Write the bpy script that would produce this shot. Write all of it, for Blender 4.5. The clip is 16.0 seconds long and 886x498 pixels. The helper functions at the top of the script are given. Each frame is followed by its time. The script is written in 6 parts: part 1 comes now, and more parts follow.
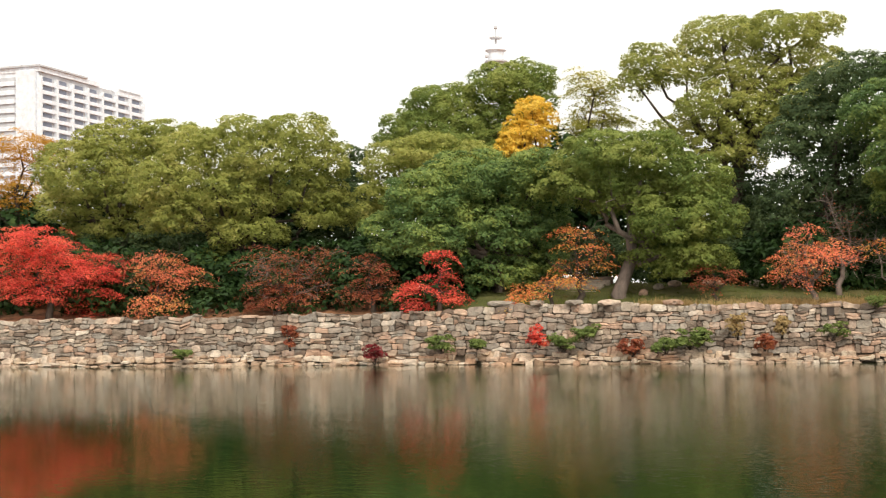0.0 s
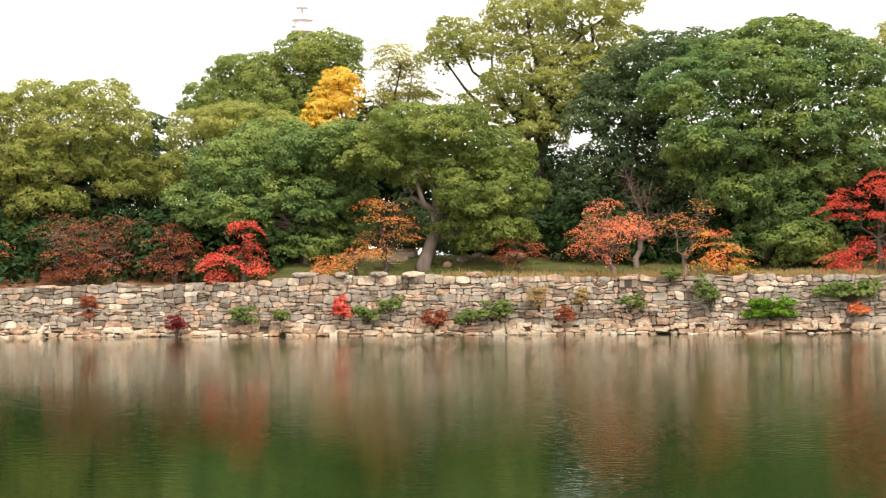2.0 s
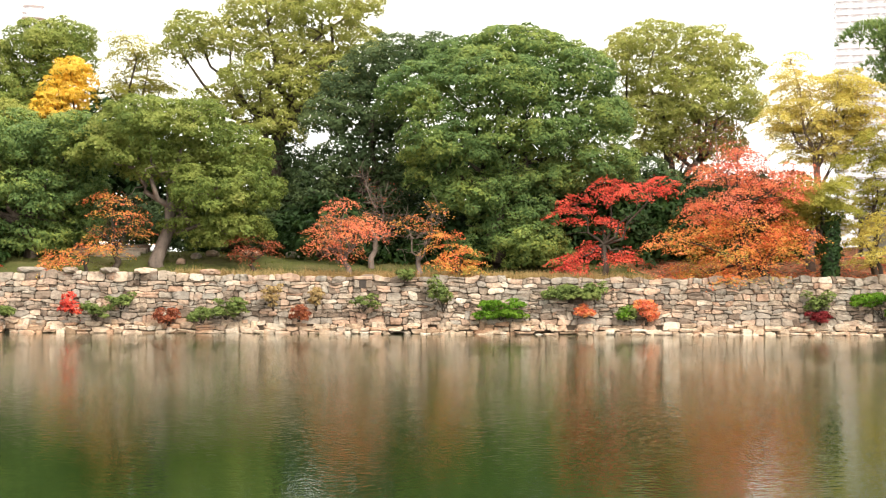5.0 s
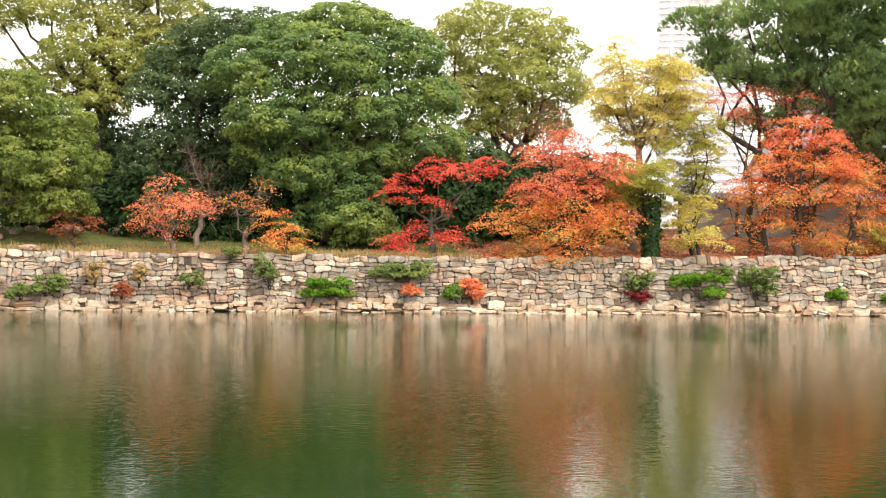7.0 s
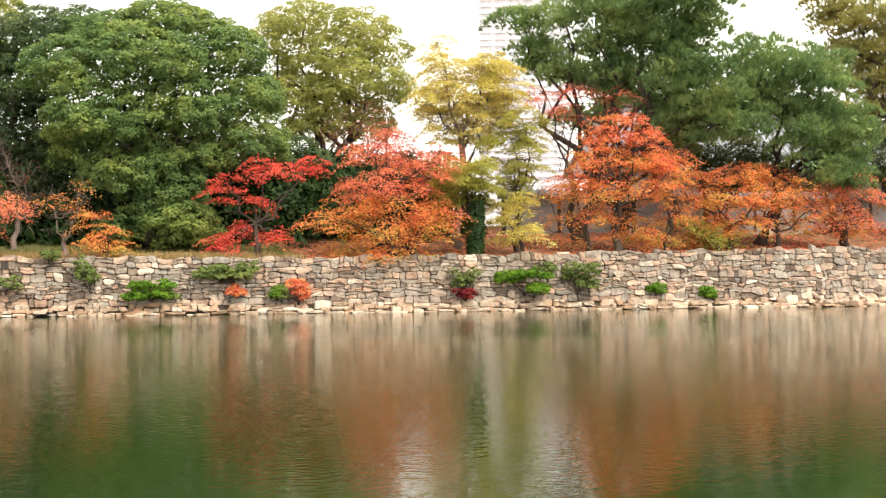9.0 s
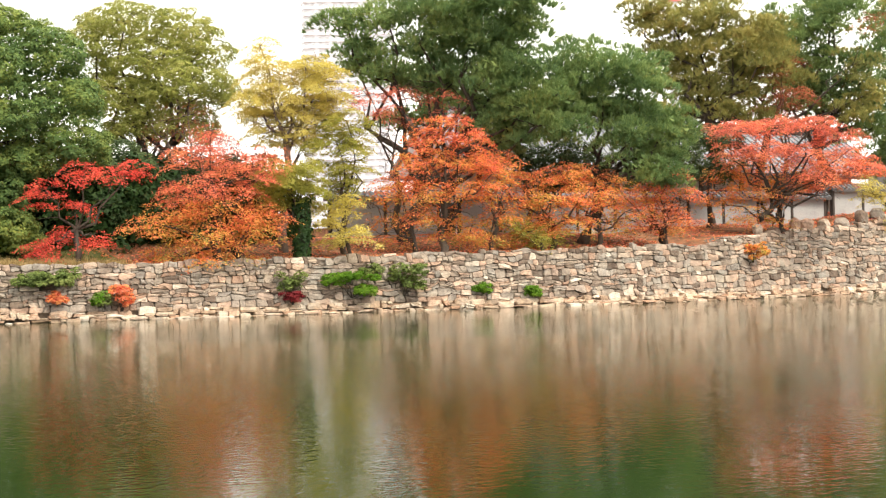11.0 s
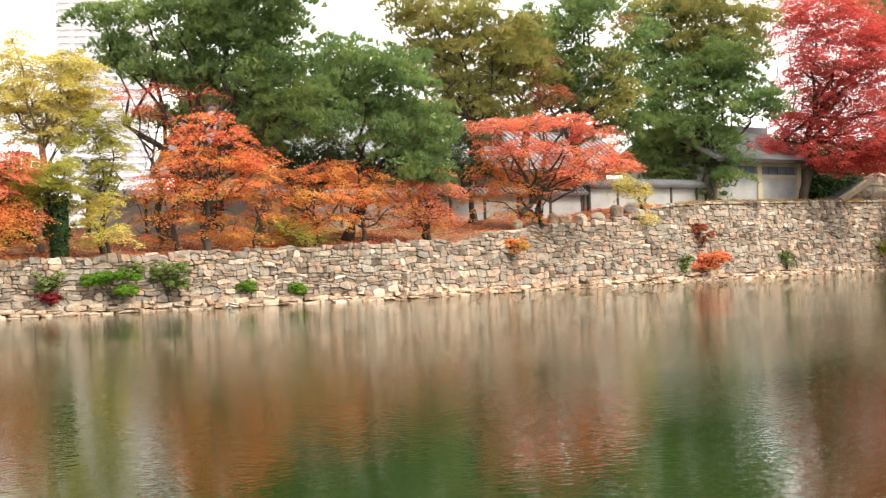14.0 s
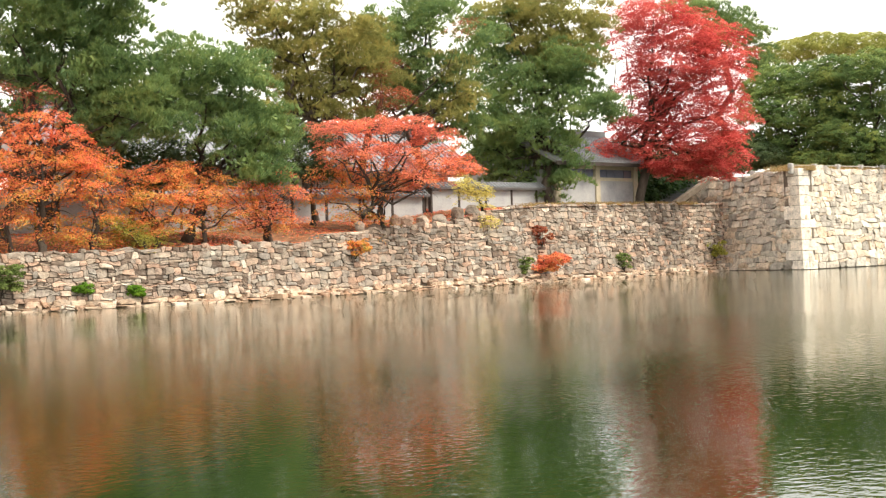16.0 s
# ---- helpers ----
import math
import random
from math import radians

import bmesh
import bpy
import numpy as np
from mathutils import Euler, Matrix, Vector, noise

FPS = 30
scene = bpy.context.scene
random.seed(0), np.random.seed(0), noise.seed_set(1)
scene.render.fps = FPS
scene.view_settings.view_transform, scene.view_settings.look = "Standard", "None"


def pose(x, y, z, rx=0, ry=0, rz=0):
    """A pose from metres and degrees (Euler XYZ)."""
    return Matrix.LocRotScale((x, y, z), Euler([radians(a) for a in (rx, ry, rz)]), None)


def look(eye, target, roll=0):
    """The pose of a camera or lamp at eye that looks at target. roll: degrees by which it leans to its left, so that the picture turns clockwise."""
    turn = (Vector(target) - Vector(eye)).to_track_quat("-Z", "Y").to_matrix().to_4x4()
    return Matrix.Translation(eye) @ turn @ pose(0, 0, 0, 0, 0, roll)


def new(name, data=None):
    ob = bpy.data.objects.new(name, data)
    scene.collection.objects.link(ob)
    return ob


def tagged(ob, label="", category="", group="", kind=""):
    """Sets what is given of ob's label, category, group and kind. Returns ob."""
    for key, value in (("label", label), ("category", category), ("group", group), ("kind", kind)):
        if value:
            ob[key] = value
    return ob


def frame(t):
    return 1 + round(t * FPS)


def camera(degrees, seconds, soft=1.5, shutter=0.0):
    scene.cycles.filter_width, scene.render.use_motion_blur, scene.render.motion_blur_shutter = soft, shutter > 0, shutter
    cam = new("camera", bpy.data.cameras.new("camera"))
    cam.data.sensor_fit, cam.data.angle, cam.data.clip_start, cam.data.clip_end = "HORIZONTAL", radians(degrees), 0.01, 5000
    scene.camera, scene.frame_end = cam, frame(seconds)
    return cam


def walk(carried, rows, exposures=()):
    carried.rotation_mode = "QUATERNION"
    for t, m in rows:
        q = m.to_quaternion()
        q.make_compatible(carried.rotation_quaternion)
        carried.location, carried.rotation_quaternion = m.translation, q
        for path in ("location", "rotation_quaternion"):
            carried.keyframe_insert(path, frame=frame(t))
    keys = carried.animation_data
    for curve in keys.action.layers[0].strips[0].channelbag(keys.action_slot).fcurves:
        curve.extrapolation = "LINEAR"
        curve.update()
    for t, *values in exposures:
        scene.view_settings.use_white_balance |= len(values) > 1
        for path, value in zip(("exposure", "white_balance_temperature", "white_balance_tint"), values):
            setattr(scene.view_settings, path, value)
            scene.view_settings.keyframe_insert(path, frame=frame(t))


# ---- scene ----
# The camera stands on the near bank of a moat and turns to the right.
EYE = 2.0
cam = camera(32.8, 16.0, soft=1.2, shutter=0.25)
# seconds, heading to the right, pitch up, lean to the right (degrees)
ROWS = [
    (0.0, 0.04, 2.57, 0.79),
    (0.5, 2.06, 2.29, 0.98),
    (1.0, 4.18, 1.88, 0.91),
    (1.5, 5.89, 1.62, 0.73),
    (2.0, 7.44, 1.40, 0.56),
    (2.5, 9.34, 1.24, 0.50),
    (3.0, 11.23, 1.18, 0.06),
    (3.5, 13.05, 1.29, 0.36),
    (4.0, 14.69, 1.36, 0.01),
    (4.2, 15.27, 1.36, -0.02),
    (6.3, 21.84, 0.90, -0.85),
    (6.5, 22.66, 0.75, -0.84),
    (7.0, 24.06, 0.57, -0.70),
    (7.5, 25.56, 0.60, -0.33),
    (8.0, 27.41, 0.56, -0.18),
    (8.5, 29.01, 0.43, 0.18),
    (9.0, 30.68, 0.56, 0.23),
    (9.5, 32.20, 0.48, 0.92),
    (10.0, 34.14, 0.61, 0.82),
    (10.2, 34.83, 0.60, 0.87),
    (12.3, 41.26, 0.58, 1.25),
    (12.5, 41.94, 0.58, 1.22),
    (13.0, 43.03, 0.57, 1.39),
    (13.5, 44.15, 0.37, 1.74),
    (14.0, 46.21, 0.21, 1.88),
    (14.5, 48.09, -0.06, 2.13),
    (15.0, 49.42, -0.38, 1.94),
    (15.5, 50.69, -0.15, 1.81),
    (16.0, 52.22, 0.08, 1.88),
]
walk(cam, [(t, pose(0, 0, EYE, 0, 0, -yaw) @ pose(0, 0, 0, 90 + pitch) @ pose(0, 0, 0, 0, 0, -lean))
           for t, yaw, pitch, lean in ROWS],
     [(0.0, -0.65), (1.0, -0.62), (2.0, -0.28), (3.0, -0.06), (4.0, 0.0), (8.0, -0.06), (16.0, -0.1)])

# ---- light: a bright, white overcast sky and a very wide, soft sun ----
SUN_EL, SUN_AZ = radians(47), radians(162)
world = bpy.data.worlds.new("overcast_sky")
scene.world = world
world.use_nodes = True
wn, wl = world.node_tree.nodes, world.node_tree.links
wn.clear()
sky = wn.new("ShaderNodeTexSky")
sky.sky_type, sky.sun_disc, sky.sun_elevation, sky.sun_rotation = "NISHITA", False, SUN_EL, SUN_AZ
sky.air_density, sky.dust_density = 1.0, 4.0
veil = wn.new("ShaderNodeMixRGB")
veil.inputs[0].default_value = 0.93
# an overcast dome is about three times as bright overhead as at the horizon
co = wn.new("ShaderNodeTexCoord")
sep = wn.new("ShaderNodeSeparateXYZ")
wl.new(co.outputs["Generated"], sep.inputs[0])
dome = wn.new("ShaderNodeValToRGB")
dome.color_ramp.elements[0].position, dome.color_ramp.elements[0].color = 0.0, (0.54, 0.53, 0.505, 1)
dome.color_ramp.elements[1].position, dome.color_ramp.elements[1].color = 1.0, (1.0, 0.97, 0.90, 1)
wl.new(sep.outputs[2], dome.inputs[0])
bright = wn.new("ShaderNodeVectorMath")
bright.operation = "SCALE"
bright.inputs["Scale"].default_value = 36.0
wl.new(dome.outputs[0], bright.inputs[0])
wl.new(bright.outputs[0], veil.inputs[2])
bg = wn.new("ShaderNodeBackground")
bg.inputs[1].default_value = 0.1
wo = wn.new("ShaderNodeOutputWorld")
wl.new(sky.outputs[0], veil.inputs[1])
wl.new(veil.outputs[0], bg.inputs[0])
wl.new(bg.outputs[0], wo.inputs[0])
sun = new("sun", bpy.data.lights.new("sun", "SUN"))
sun.data.energy, sun.data.angle, sun.data.color = 4.0, radians(16), (1.0, 0.93, 0.78)
sun.matrix_world = look((0, 0, 60), (60 * math.sin(SUN_AZ) * -1, 60 * math.cos(SUN_AZ) * -1, 60 - 60 * math.tan(SUN_EL)))


# ---- materials ----
def node_material(name, rough=0.8, metal=0.0, spec=0.3):
    m = bpy.data.materials.new(name)
    m.use_nodes = True
    b = m.node_tree.nodes["Principled BSDF"]
    b.inputs["Roughness"].default_value, b.inputs["Metallic"].default_value = rough, metal
    b.inputs["Specular IOR Level"].default_value = spec
    return m, m.node_tree.nodes, m.node_tree.links, b


def ramp_node(nodes, stops):
    r = nodes.new("ShaderNodeValToRGB")
    e = r.color_ramp.elements
    while len(e) < len(stops):
        e.new(0.5)
    for k, (p, c) in enumerate(stops):
        e[k].position, e[k].color = p, (*c, 1)
    return r


def noise_node(nodes, links, scale, detail=4.0, rough=0.6, stretch=(1, 1, 1)):
    co, mp, n = nodes.new("ShaderNodeTexCoord"), nodes.new("ShaderNodeMapping"), nodes.new("ShaderNodeTexNoise")
    mp.inputs["Scale"].default_value = stretch
    n.inputs["Scale"].default_value, n.inputs["Detail"].default_value, n.inputs["Roughness"].default_value = scale, detail, rough
    links.new(co.outputs["Object"], mp.inputs[0])
    links.new(mp.outputs[0], n.inputs[0])
    return n


def mixed(nodes, links, kind, fac, a, b):
    m = nodes.new("ShaderNodeMixRGB")
    m.blend_type = kind
    for k, v in ((0, fac), (1, a), (2, b)):
        if hasattr(v, "is_output"):
            links.new(v, m.inputs[k])
        else:
            m.inputs[k].default_value = v if k == 0 else (*v, 1)
    return m.outputs[0]


def plain(name, stops, scale=3.0, rough=0.8, bump=0.3, depth=0.02, spec=0.3, metal=0.0, grain=18.0, stretch=(1, 1, 1)):
    """A surface with patches at one scale, grain at a finer one, and relief."""
    m, n, l, b = node_material(name, rough, metal, spec)
    big = noise_node(n, l, scale, 5, 0.6, stretch)
    r = ramp_node(n, stops)
    l.new(big.outputs[0], r.inputs[0])
    fine = noise_node(n, l, grain, 4, 0.65, stretch)
    g = ramp_node(n, [(0.25, (0.72, 0.72, 0.72)), (0.75, (1.12, 1.12, 1.12))])
    l.new(fine.outputs[0], g.inputs[0])
    l.new(mixed(n, l, "MULTIPLY", 1.0, r.outputs[0], g.outputs[0]), b.inputs["Base Color"])
    bp = n.new("ShaderNodeBump")
    bp.inputs["Strength"].default_value, bp.inputs["Distance"].default_value = bump, depth
    l.new(fine.outputs[0], bp.inputs["Height"])
    l.new(bp.outputs[0], b.inputs["Normal"])
    return m


def stone_material(name, stops, single):
    """Weathered blocks: each has its own tint, with lichen patches and grain."""
    m, n, l, b = node_material(name, 0.88, 0, 0.2)
    if single:
        rnd = n.new("ShaderNodeObjectInfo").outputs["Random"]
    else:
        rnd = n.new("ShaderNodeNewGeometry").outputs["Random Per Island"]
    r = ramp_node(n, stops)
    l.new(rnd, r.inputs[0])
    patch = noise_node(n, l, 2.6, 6, 0.65)
    pr = ramp_node(n, [(0.3, (0.50, 0.46, 0.42)), (0.48, (0.92, 0.88, 0.84)), (0.7, (1.30, 1.23, 1.15))])
    l.new(patch.outputs[0], pr.inputs[0])
    c = mixed(n, l, "MULTIPLY", 1.0, r.outputs[0], pr.outputs[0])
    mott = noise_node(n, l, 9.0, 5, 0.75)
    mr = ramp_node(n, [(0.3, (0.55, 0.52, 0.50)), (0.46, (0.96, 0.95, 0.94)), (0.62, (1.08, 1.06, 1.03)), (0.74, (1.65, 1.62, 1.55))])
    l.new(mott.outputs[0], mr.inputs[0])
    c = mixed(n, l, "MULTIPLY", 1.0, c, mr.outputs[0])
    lich = noise_node(n, l, 0.9, 5, 0.7)
    lr = ramp_node(n, [(0.52, (0, 0, 0)), (0.68, (1, 1, 1))])
    l.new(lich.outputs[0], lr.inputs[0])
    lf = n.new("ShaderNodeMath")
    lf.operation = "MULTIPLY"
    l.new(lr.outputs[0], lf.inputs[0])
    lf.inputs[1].default_value = 0.45
    c = mixed(n, l, "MIX", lf.outputs[0], c, (0.40, 0.39, 0.34))
    l.new(c, b.inputs["Base Color"])
    fine = noise_node(n, l, 14, 6, 0.7)
    bp = n.new("ShaderNodeBump")
    bp.inputs["Strength"].default_value, bp.inputs["Distance"].default_value = 0.7, 0.05
    l.new(fine.outputs[0], bp.inputs["Height"])
    l.new(bp.outputs[0], b.inputs["Normal"])
    return m


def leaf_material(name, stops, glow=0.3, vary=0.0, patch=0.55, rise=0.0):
    """Leaves: each leaf has its own tint, with broad lighter and duller patches; thin enough to let light through."""
    m, n, l, b = node_material(name, 0.55, 0, 0.12)
    rnd = n.new("ShaderNodeNewGeometry").outputs["Random Per Island"]
    r = ramp_node(n, stops)
    big = noise_node(n, l, patch, 3, 0.55)
    mix = n.new("ShaderNodeMath")
    mix.operation = "MULTIPLY_ADD"
    mix.inputs[1].default_value, mix.inputs[2].default_value = 0.34 + vary, 0.06
    l.new(rnd, mix.inputs[0])
    add = n.new("ShaderNodeMath")
    add.operation = "MULTIPLY_ADD"
    add.inputs[1].default_value = 1.4
    l.new(big.outputs[0], add.inputs[0])
    l.new(mix.outputs[0], add.inputs[2])
    sub = n.new("ShaderNodeMath")
    sub.operation = "SUBTRACT"
    sub.inputs[1].default_value = 0.44 + vary / 2
    l.new(add.outputs[0], sub.inputs[0])
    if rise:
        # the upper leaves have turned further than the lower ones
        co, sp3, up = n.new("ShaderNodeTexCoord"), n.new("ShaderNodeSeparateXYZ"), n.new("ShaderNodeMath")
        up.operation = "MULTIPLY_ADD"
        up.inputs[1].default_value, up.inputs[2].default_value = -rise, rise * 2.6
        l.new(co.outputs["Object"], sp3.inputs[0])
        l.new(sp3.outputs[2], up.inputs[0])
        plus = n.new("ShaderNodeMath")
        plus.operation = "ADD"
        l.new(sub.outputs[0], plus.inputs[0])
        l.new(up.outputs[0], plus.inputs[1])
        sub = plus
    l.new(sub.outputs[0], r.inputs[0])
    l.new(r.outputs[0], b.inputs["Base Color"])
    tr = n.new("ShaderNodeBsdfTranslucent")
    l.new(r.outputs[0], tr.inputs[0])
    ms = n.new("ShaderNodeMixShader")
    ms.inputs[0].default_value = glow
    out = n["Material Output"]
    l.new(b.outputs[0], ms.inputs[1])
    l.new(tr.outputs[0], ms.inputs[2])
    l.new(ms.outputs[0], out.inputs[0])
    return m


STONE = [(0.0, (0.14, 0.105, 0.085)), (0.12, (0.24, 0.19, 0.155)), (0.28, (0.33, 0.28, 0.235)), (0.42, (0.29, 0.265, 0.24)), (0.55, (0.43, 0.365, 0.30)),
         (0.68, (0.41, 0.275, 0.205)), (0.8, (0.31, 0.285, 0.255)), (0.9, (0.50, 0.345, 0.26)), (1.0, (0.62, 0.56, 0.49))]
TOE = [(0.0, (0.26, 0.18, 0.125)), (0.25, (0.44, 0.34, 0.255)), (0.5, (0.56, 0.475, 0.38)), (0.75, (0.44, 0.28, 0.19)), (1.0, (0.68, 0.62, 0.54))]
QUOIN = [(0.0, (0.66, 0.62, 0.55)), (0.5, (0.80, 0.76, 0.69)), (1.0, (0.70, 0.62, 0.52))]
PALE = [(0.0, (0.34, 0.32, 0.29)), (0.3, (0.54, 0.51, 0.46)), (0.6, (0.66, 0.60, 0.52)), (0.85, (0.62, 0.50, 0.38)), (1.0, (0.78, 0.74, 0.67))]
M_STONE1, M_STONES = stone_material("wall_stone_single", STONE, True), stone_material("wall_stone", STONE, False)
M_PALE1 = stone_material("pale_stone_single", PALE, True)
M_TOE = stone_material("toe_stone", TOE, False)
M_PALE = stone_material("pale_wall_stone", PALE, False)
M_QUOIN = stone_material("quoin_stone", QUOIN, True)
M_JOINT = plain("joint_earth", [(0.3, (0.11, 0.085, 0.065)), (0.7, (0.22, 0.175, 0.13))], 2.0, 0.95)
M_GRASS = plain("dry_lawn", [(0.3, (0.06, 0.07, 0.022)), (0.5, (0.10, 0.105, 0.035)), (0.72, (0.17, 0.14, 0.065))], 0.5, 0.95, 0.8, 0.05, 0.1, 0, 9)
M_LITTER = plain("leaf_litter", [(0.3, (0.10, 0.06, 0.038)), (0.48, (0.22, 0.11, 0.06)), (0.66, (0.36, 0.17, 0.085))], 1.6, 0.95, 0.8, 0.05, 0.1, 0, 11)
M_BANK = plain("bank_gravel", [(0.3, (0.22, 0.20, 0.17)), (0.7, (0.33, 0.30, 0.26))], 1.0, 0.95)
M_BARK = plain("bark", [(0.3, (0.045, 0.035, 0.028)), (0.7, (0.12, 0.095, 0.075))], 1.5, 0.95, 0.9, 0.04, 0.1, 0, 9, (2, 2, 0.4))
M_BARKL = plain("pale_bark", [(0.3, (0.12, 0.095, 0.08)), (0.7, (0.26, 0.20, 0.17))], 1.5, 0.95, 0.9, 0.04, 0.1, 0, 9, (2, 2, 0.4))
M_PLASTER = plain("white_plaster", [(0.3, (0.32, 0.315, 0.32)), (0.5, (0.42, 0.415, 0.41)), (0.7, (0.46, 0.45, 0.435))], 0.9, 0.85, 0.1, 0.01)
M_TIMBER = plain("dark_timber", [(0.3, (0.035, 0.028, 0.025)), (0.7, (0.08, 0.06, 0.05))], 2, 0.7, 0.3, 0.01, 0.3, 0, 30, (1, 1, 0.2))
M_CREAM = plain("cream_post", [(0.3, (0.50, 0.43, 0.30)), (0.7, (0.60, 0.53, 0.40))], 1, 0.8, 0.2, 0.01)
M_ROOF = plain("roof_tile", [(0.3, (0.17, 0.175, 0.185)), (0.7, (0.27, 0.275, 0.29))], 0.8, 0.55, 0.3, 0.02, 0.4)
M_CONC = plain("pale_concrete", [(0.3, (0.76, 0.79, 0.85)), (0.7, (0.82, 0.85, 0.90))], 0.05, 0.85, 0.1, 0.02, 0.2, 0, 0.6)
M_CONC2 = plain("grey_concrete", [(0.3, (0.50, 0.51, 0.54)), (0.7, (0.60, 0.61, 0.64))], 0.05, 0.85, 0.1, 0.02, 0.2, 0, 0.6)
M_WINDOW = plain("dark_window", [(0.3, (0.11, 0.125, 0.18)), (0.7, (0.20, 0.22, 0.29))], 0.3, 0.25, 0.0, 0.01, 0.5)
M_POST = plain("granite_post", [(0.3, (0.38, 0.36, 0.33)), (0.7, (0.50, 0.48, 0.44))], 3, 0.9)
M_DRYGRASS = leaf_material("dry_grass_blades", [(0.0, (0.30, 0.20, 0.08)), (0.5, (0.42, 0.29, 0.13)), (1.0, (0.34, 0.28, 0.12))], 0.3)

LEAF = {
    "camphor": leaf_material("camphor_leaves", [(0.00, (0.079, 0.124, 0.034)), (0.40, (0.176, 0.227, 0.054)), (0.70, (0.302, 0.335, 0.086)), (1.00, (0.438, 0.432, 0.139))], 0.42),
    "olive": leaf_material("olive_camphor_leaves", [(0.00, (0.139, 0.164, 0.040)), (0.40, (0.289, 0.311, 0.076)), (0.70, (0.413, 0.403, 0.113)), (1.00, (0.509, 0.456, 0.188))], 0.45),
    "oak": leaf_material("evergreen_leaves", [(0.00, (0.048, 0.094, 0.035)), (0.40, (0.115, 0.182, 0.056)), (0.70, (0.230, 0.287, 0.072)), (1.00, (0.388, 0.397, 0.094))], 0.3),
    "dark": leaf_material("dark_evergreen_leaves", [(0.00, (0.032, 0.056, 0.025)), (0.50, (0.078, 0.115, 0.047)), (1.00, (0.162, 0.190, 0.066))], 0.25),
    "pine": leaf_material("pine_needles", [(0.00, (0.088, 0.152, 0.072)), (0.40, (0.182, 0.273, 0.102)), (0.70, (0.287, 0.362, 0.121)), (1.00, (0.441, 0.430, 0.145))], 0.35),
    "pine_olive": leaf_material("yellowing_pine_needles", [(0.00, (0.168, 0.189, 0.073)), (0.40, (0.315, 0.315, 0.103)), (0.70, (0.441, 0.389, 0.125)), (1.00, (0.546, 0.420, 0.162))], 0.50),
    "ginkgo": leaf_material("ginkgo_leaves", [(0.0, (0.74, 0.48, 0.05)), (0.5, (0.84, 0.60, 0.10)), (1.0, (0.86, 0.68, 0.20))], 0.5),
    "amber": leaf_material("amber_leaves", [(0.0, (0.328, 0.156, 0.016)), (0.5, (0.541, 0.279, 0.037)), (1.0, (0.623, 0.394, 0.066))], 0.45),
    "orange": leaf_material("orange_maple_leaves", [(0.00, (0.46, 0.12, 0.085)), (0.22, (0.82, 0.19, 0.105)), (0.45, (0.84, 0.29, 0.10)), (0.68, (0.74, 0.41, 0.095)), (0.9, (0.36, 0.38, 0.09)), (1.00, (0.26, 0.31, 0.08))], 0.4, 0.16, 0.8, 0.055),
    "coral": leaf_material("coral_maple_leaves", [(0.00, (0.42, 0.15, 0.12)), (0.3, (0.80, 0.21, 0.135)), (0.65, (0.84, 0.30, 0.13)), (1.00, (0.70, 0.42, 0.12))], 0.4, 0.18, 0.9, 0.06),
    "red": leaf_material("red_maple_leaves", [(0.00, (0.36, 0.045, 0.045)), (0.50, (0.80, 0.11, 0.08)), (1.00, (0.88, 0.24, 0.12))], 0.42, 0.2, 0.9),
    "rust": leaf_material("rust_maple_leaves", [(0.0, (0.189, 0.060, 0.039)), (0.5, (0.361, 0.103, 0.056)), (1.0, (0.499, 0.189, 0.077))], 0.42, 0.45, 0.8),
    "crimson": leaf_material("crimson_maple_leaves", [(0.00, (0.356, 0.039, 0.042)), (0.50, (0.653, 0.104, 0.090)), (1.00, (0.791, 0.232, 0.165))], 0.45, 0.45, 0.6),
    "lime": leaf_material("yellow_green_leaves", [(0.00, (0.224, 0.243, 0.039)), (0.50, (0.396, 0.378, 0.077)), (1.00, (0.551, 0.451, 0.127))], 0.48),
    "gold": leaf_material("pale_gold_leaves", [(0.00, (0.46, 0.40, 0.09)), (0.50, (0.66, 0.55, 0.15)), (1.00, (0.78, 0.66, 0.26))], 0.48),
    "fresh": leaf_material("fresh_green_leaves", [(0.0, (0.057, 0.131, 0.010)), (0.5, (0.131, 0.262, 0.021)), (1.0, (0.246, 0.361, 0.041))], 0.4, 0, 1.5),
    "sage": leaf_material("sage_green_leaves", [(0.0, (0.09, 0.13, 0.035)), (0.5, (0.17, 0.22, 0.06)), (1.0, (0.28, 0.30, 0.09))], 0.3, 0, 1.5),
    "wine": leaf_material("wine_red_leaves", [(0.0, (0.112, 0.012, 0.017)), (0.5, (0.224, 0.026, 0.030)), (1.0, (0.344, 0.052, 0.043))], 0.35, 0, 1.5),
    # ivy, and undergrowth whose near-black green holds the shade beneath the crowns
    "ivy": leaf_material("ivy_and_shade_leaves", [(0.0, (0.012, 0.03, 0.010)), (0.6, (0.03, 0.06, 0.016)), (1.0, (0.07, 0.11, 0.025))], 0.2, 0, 1.5),
    "straw": M_DRYGRASS,
}


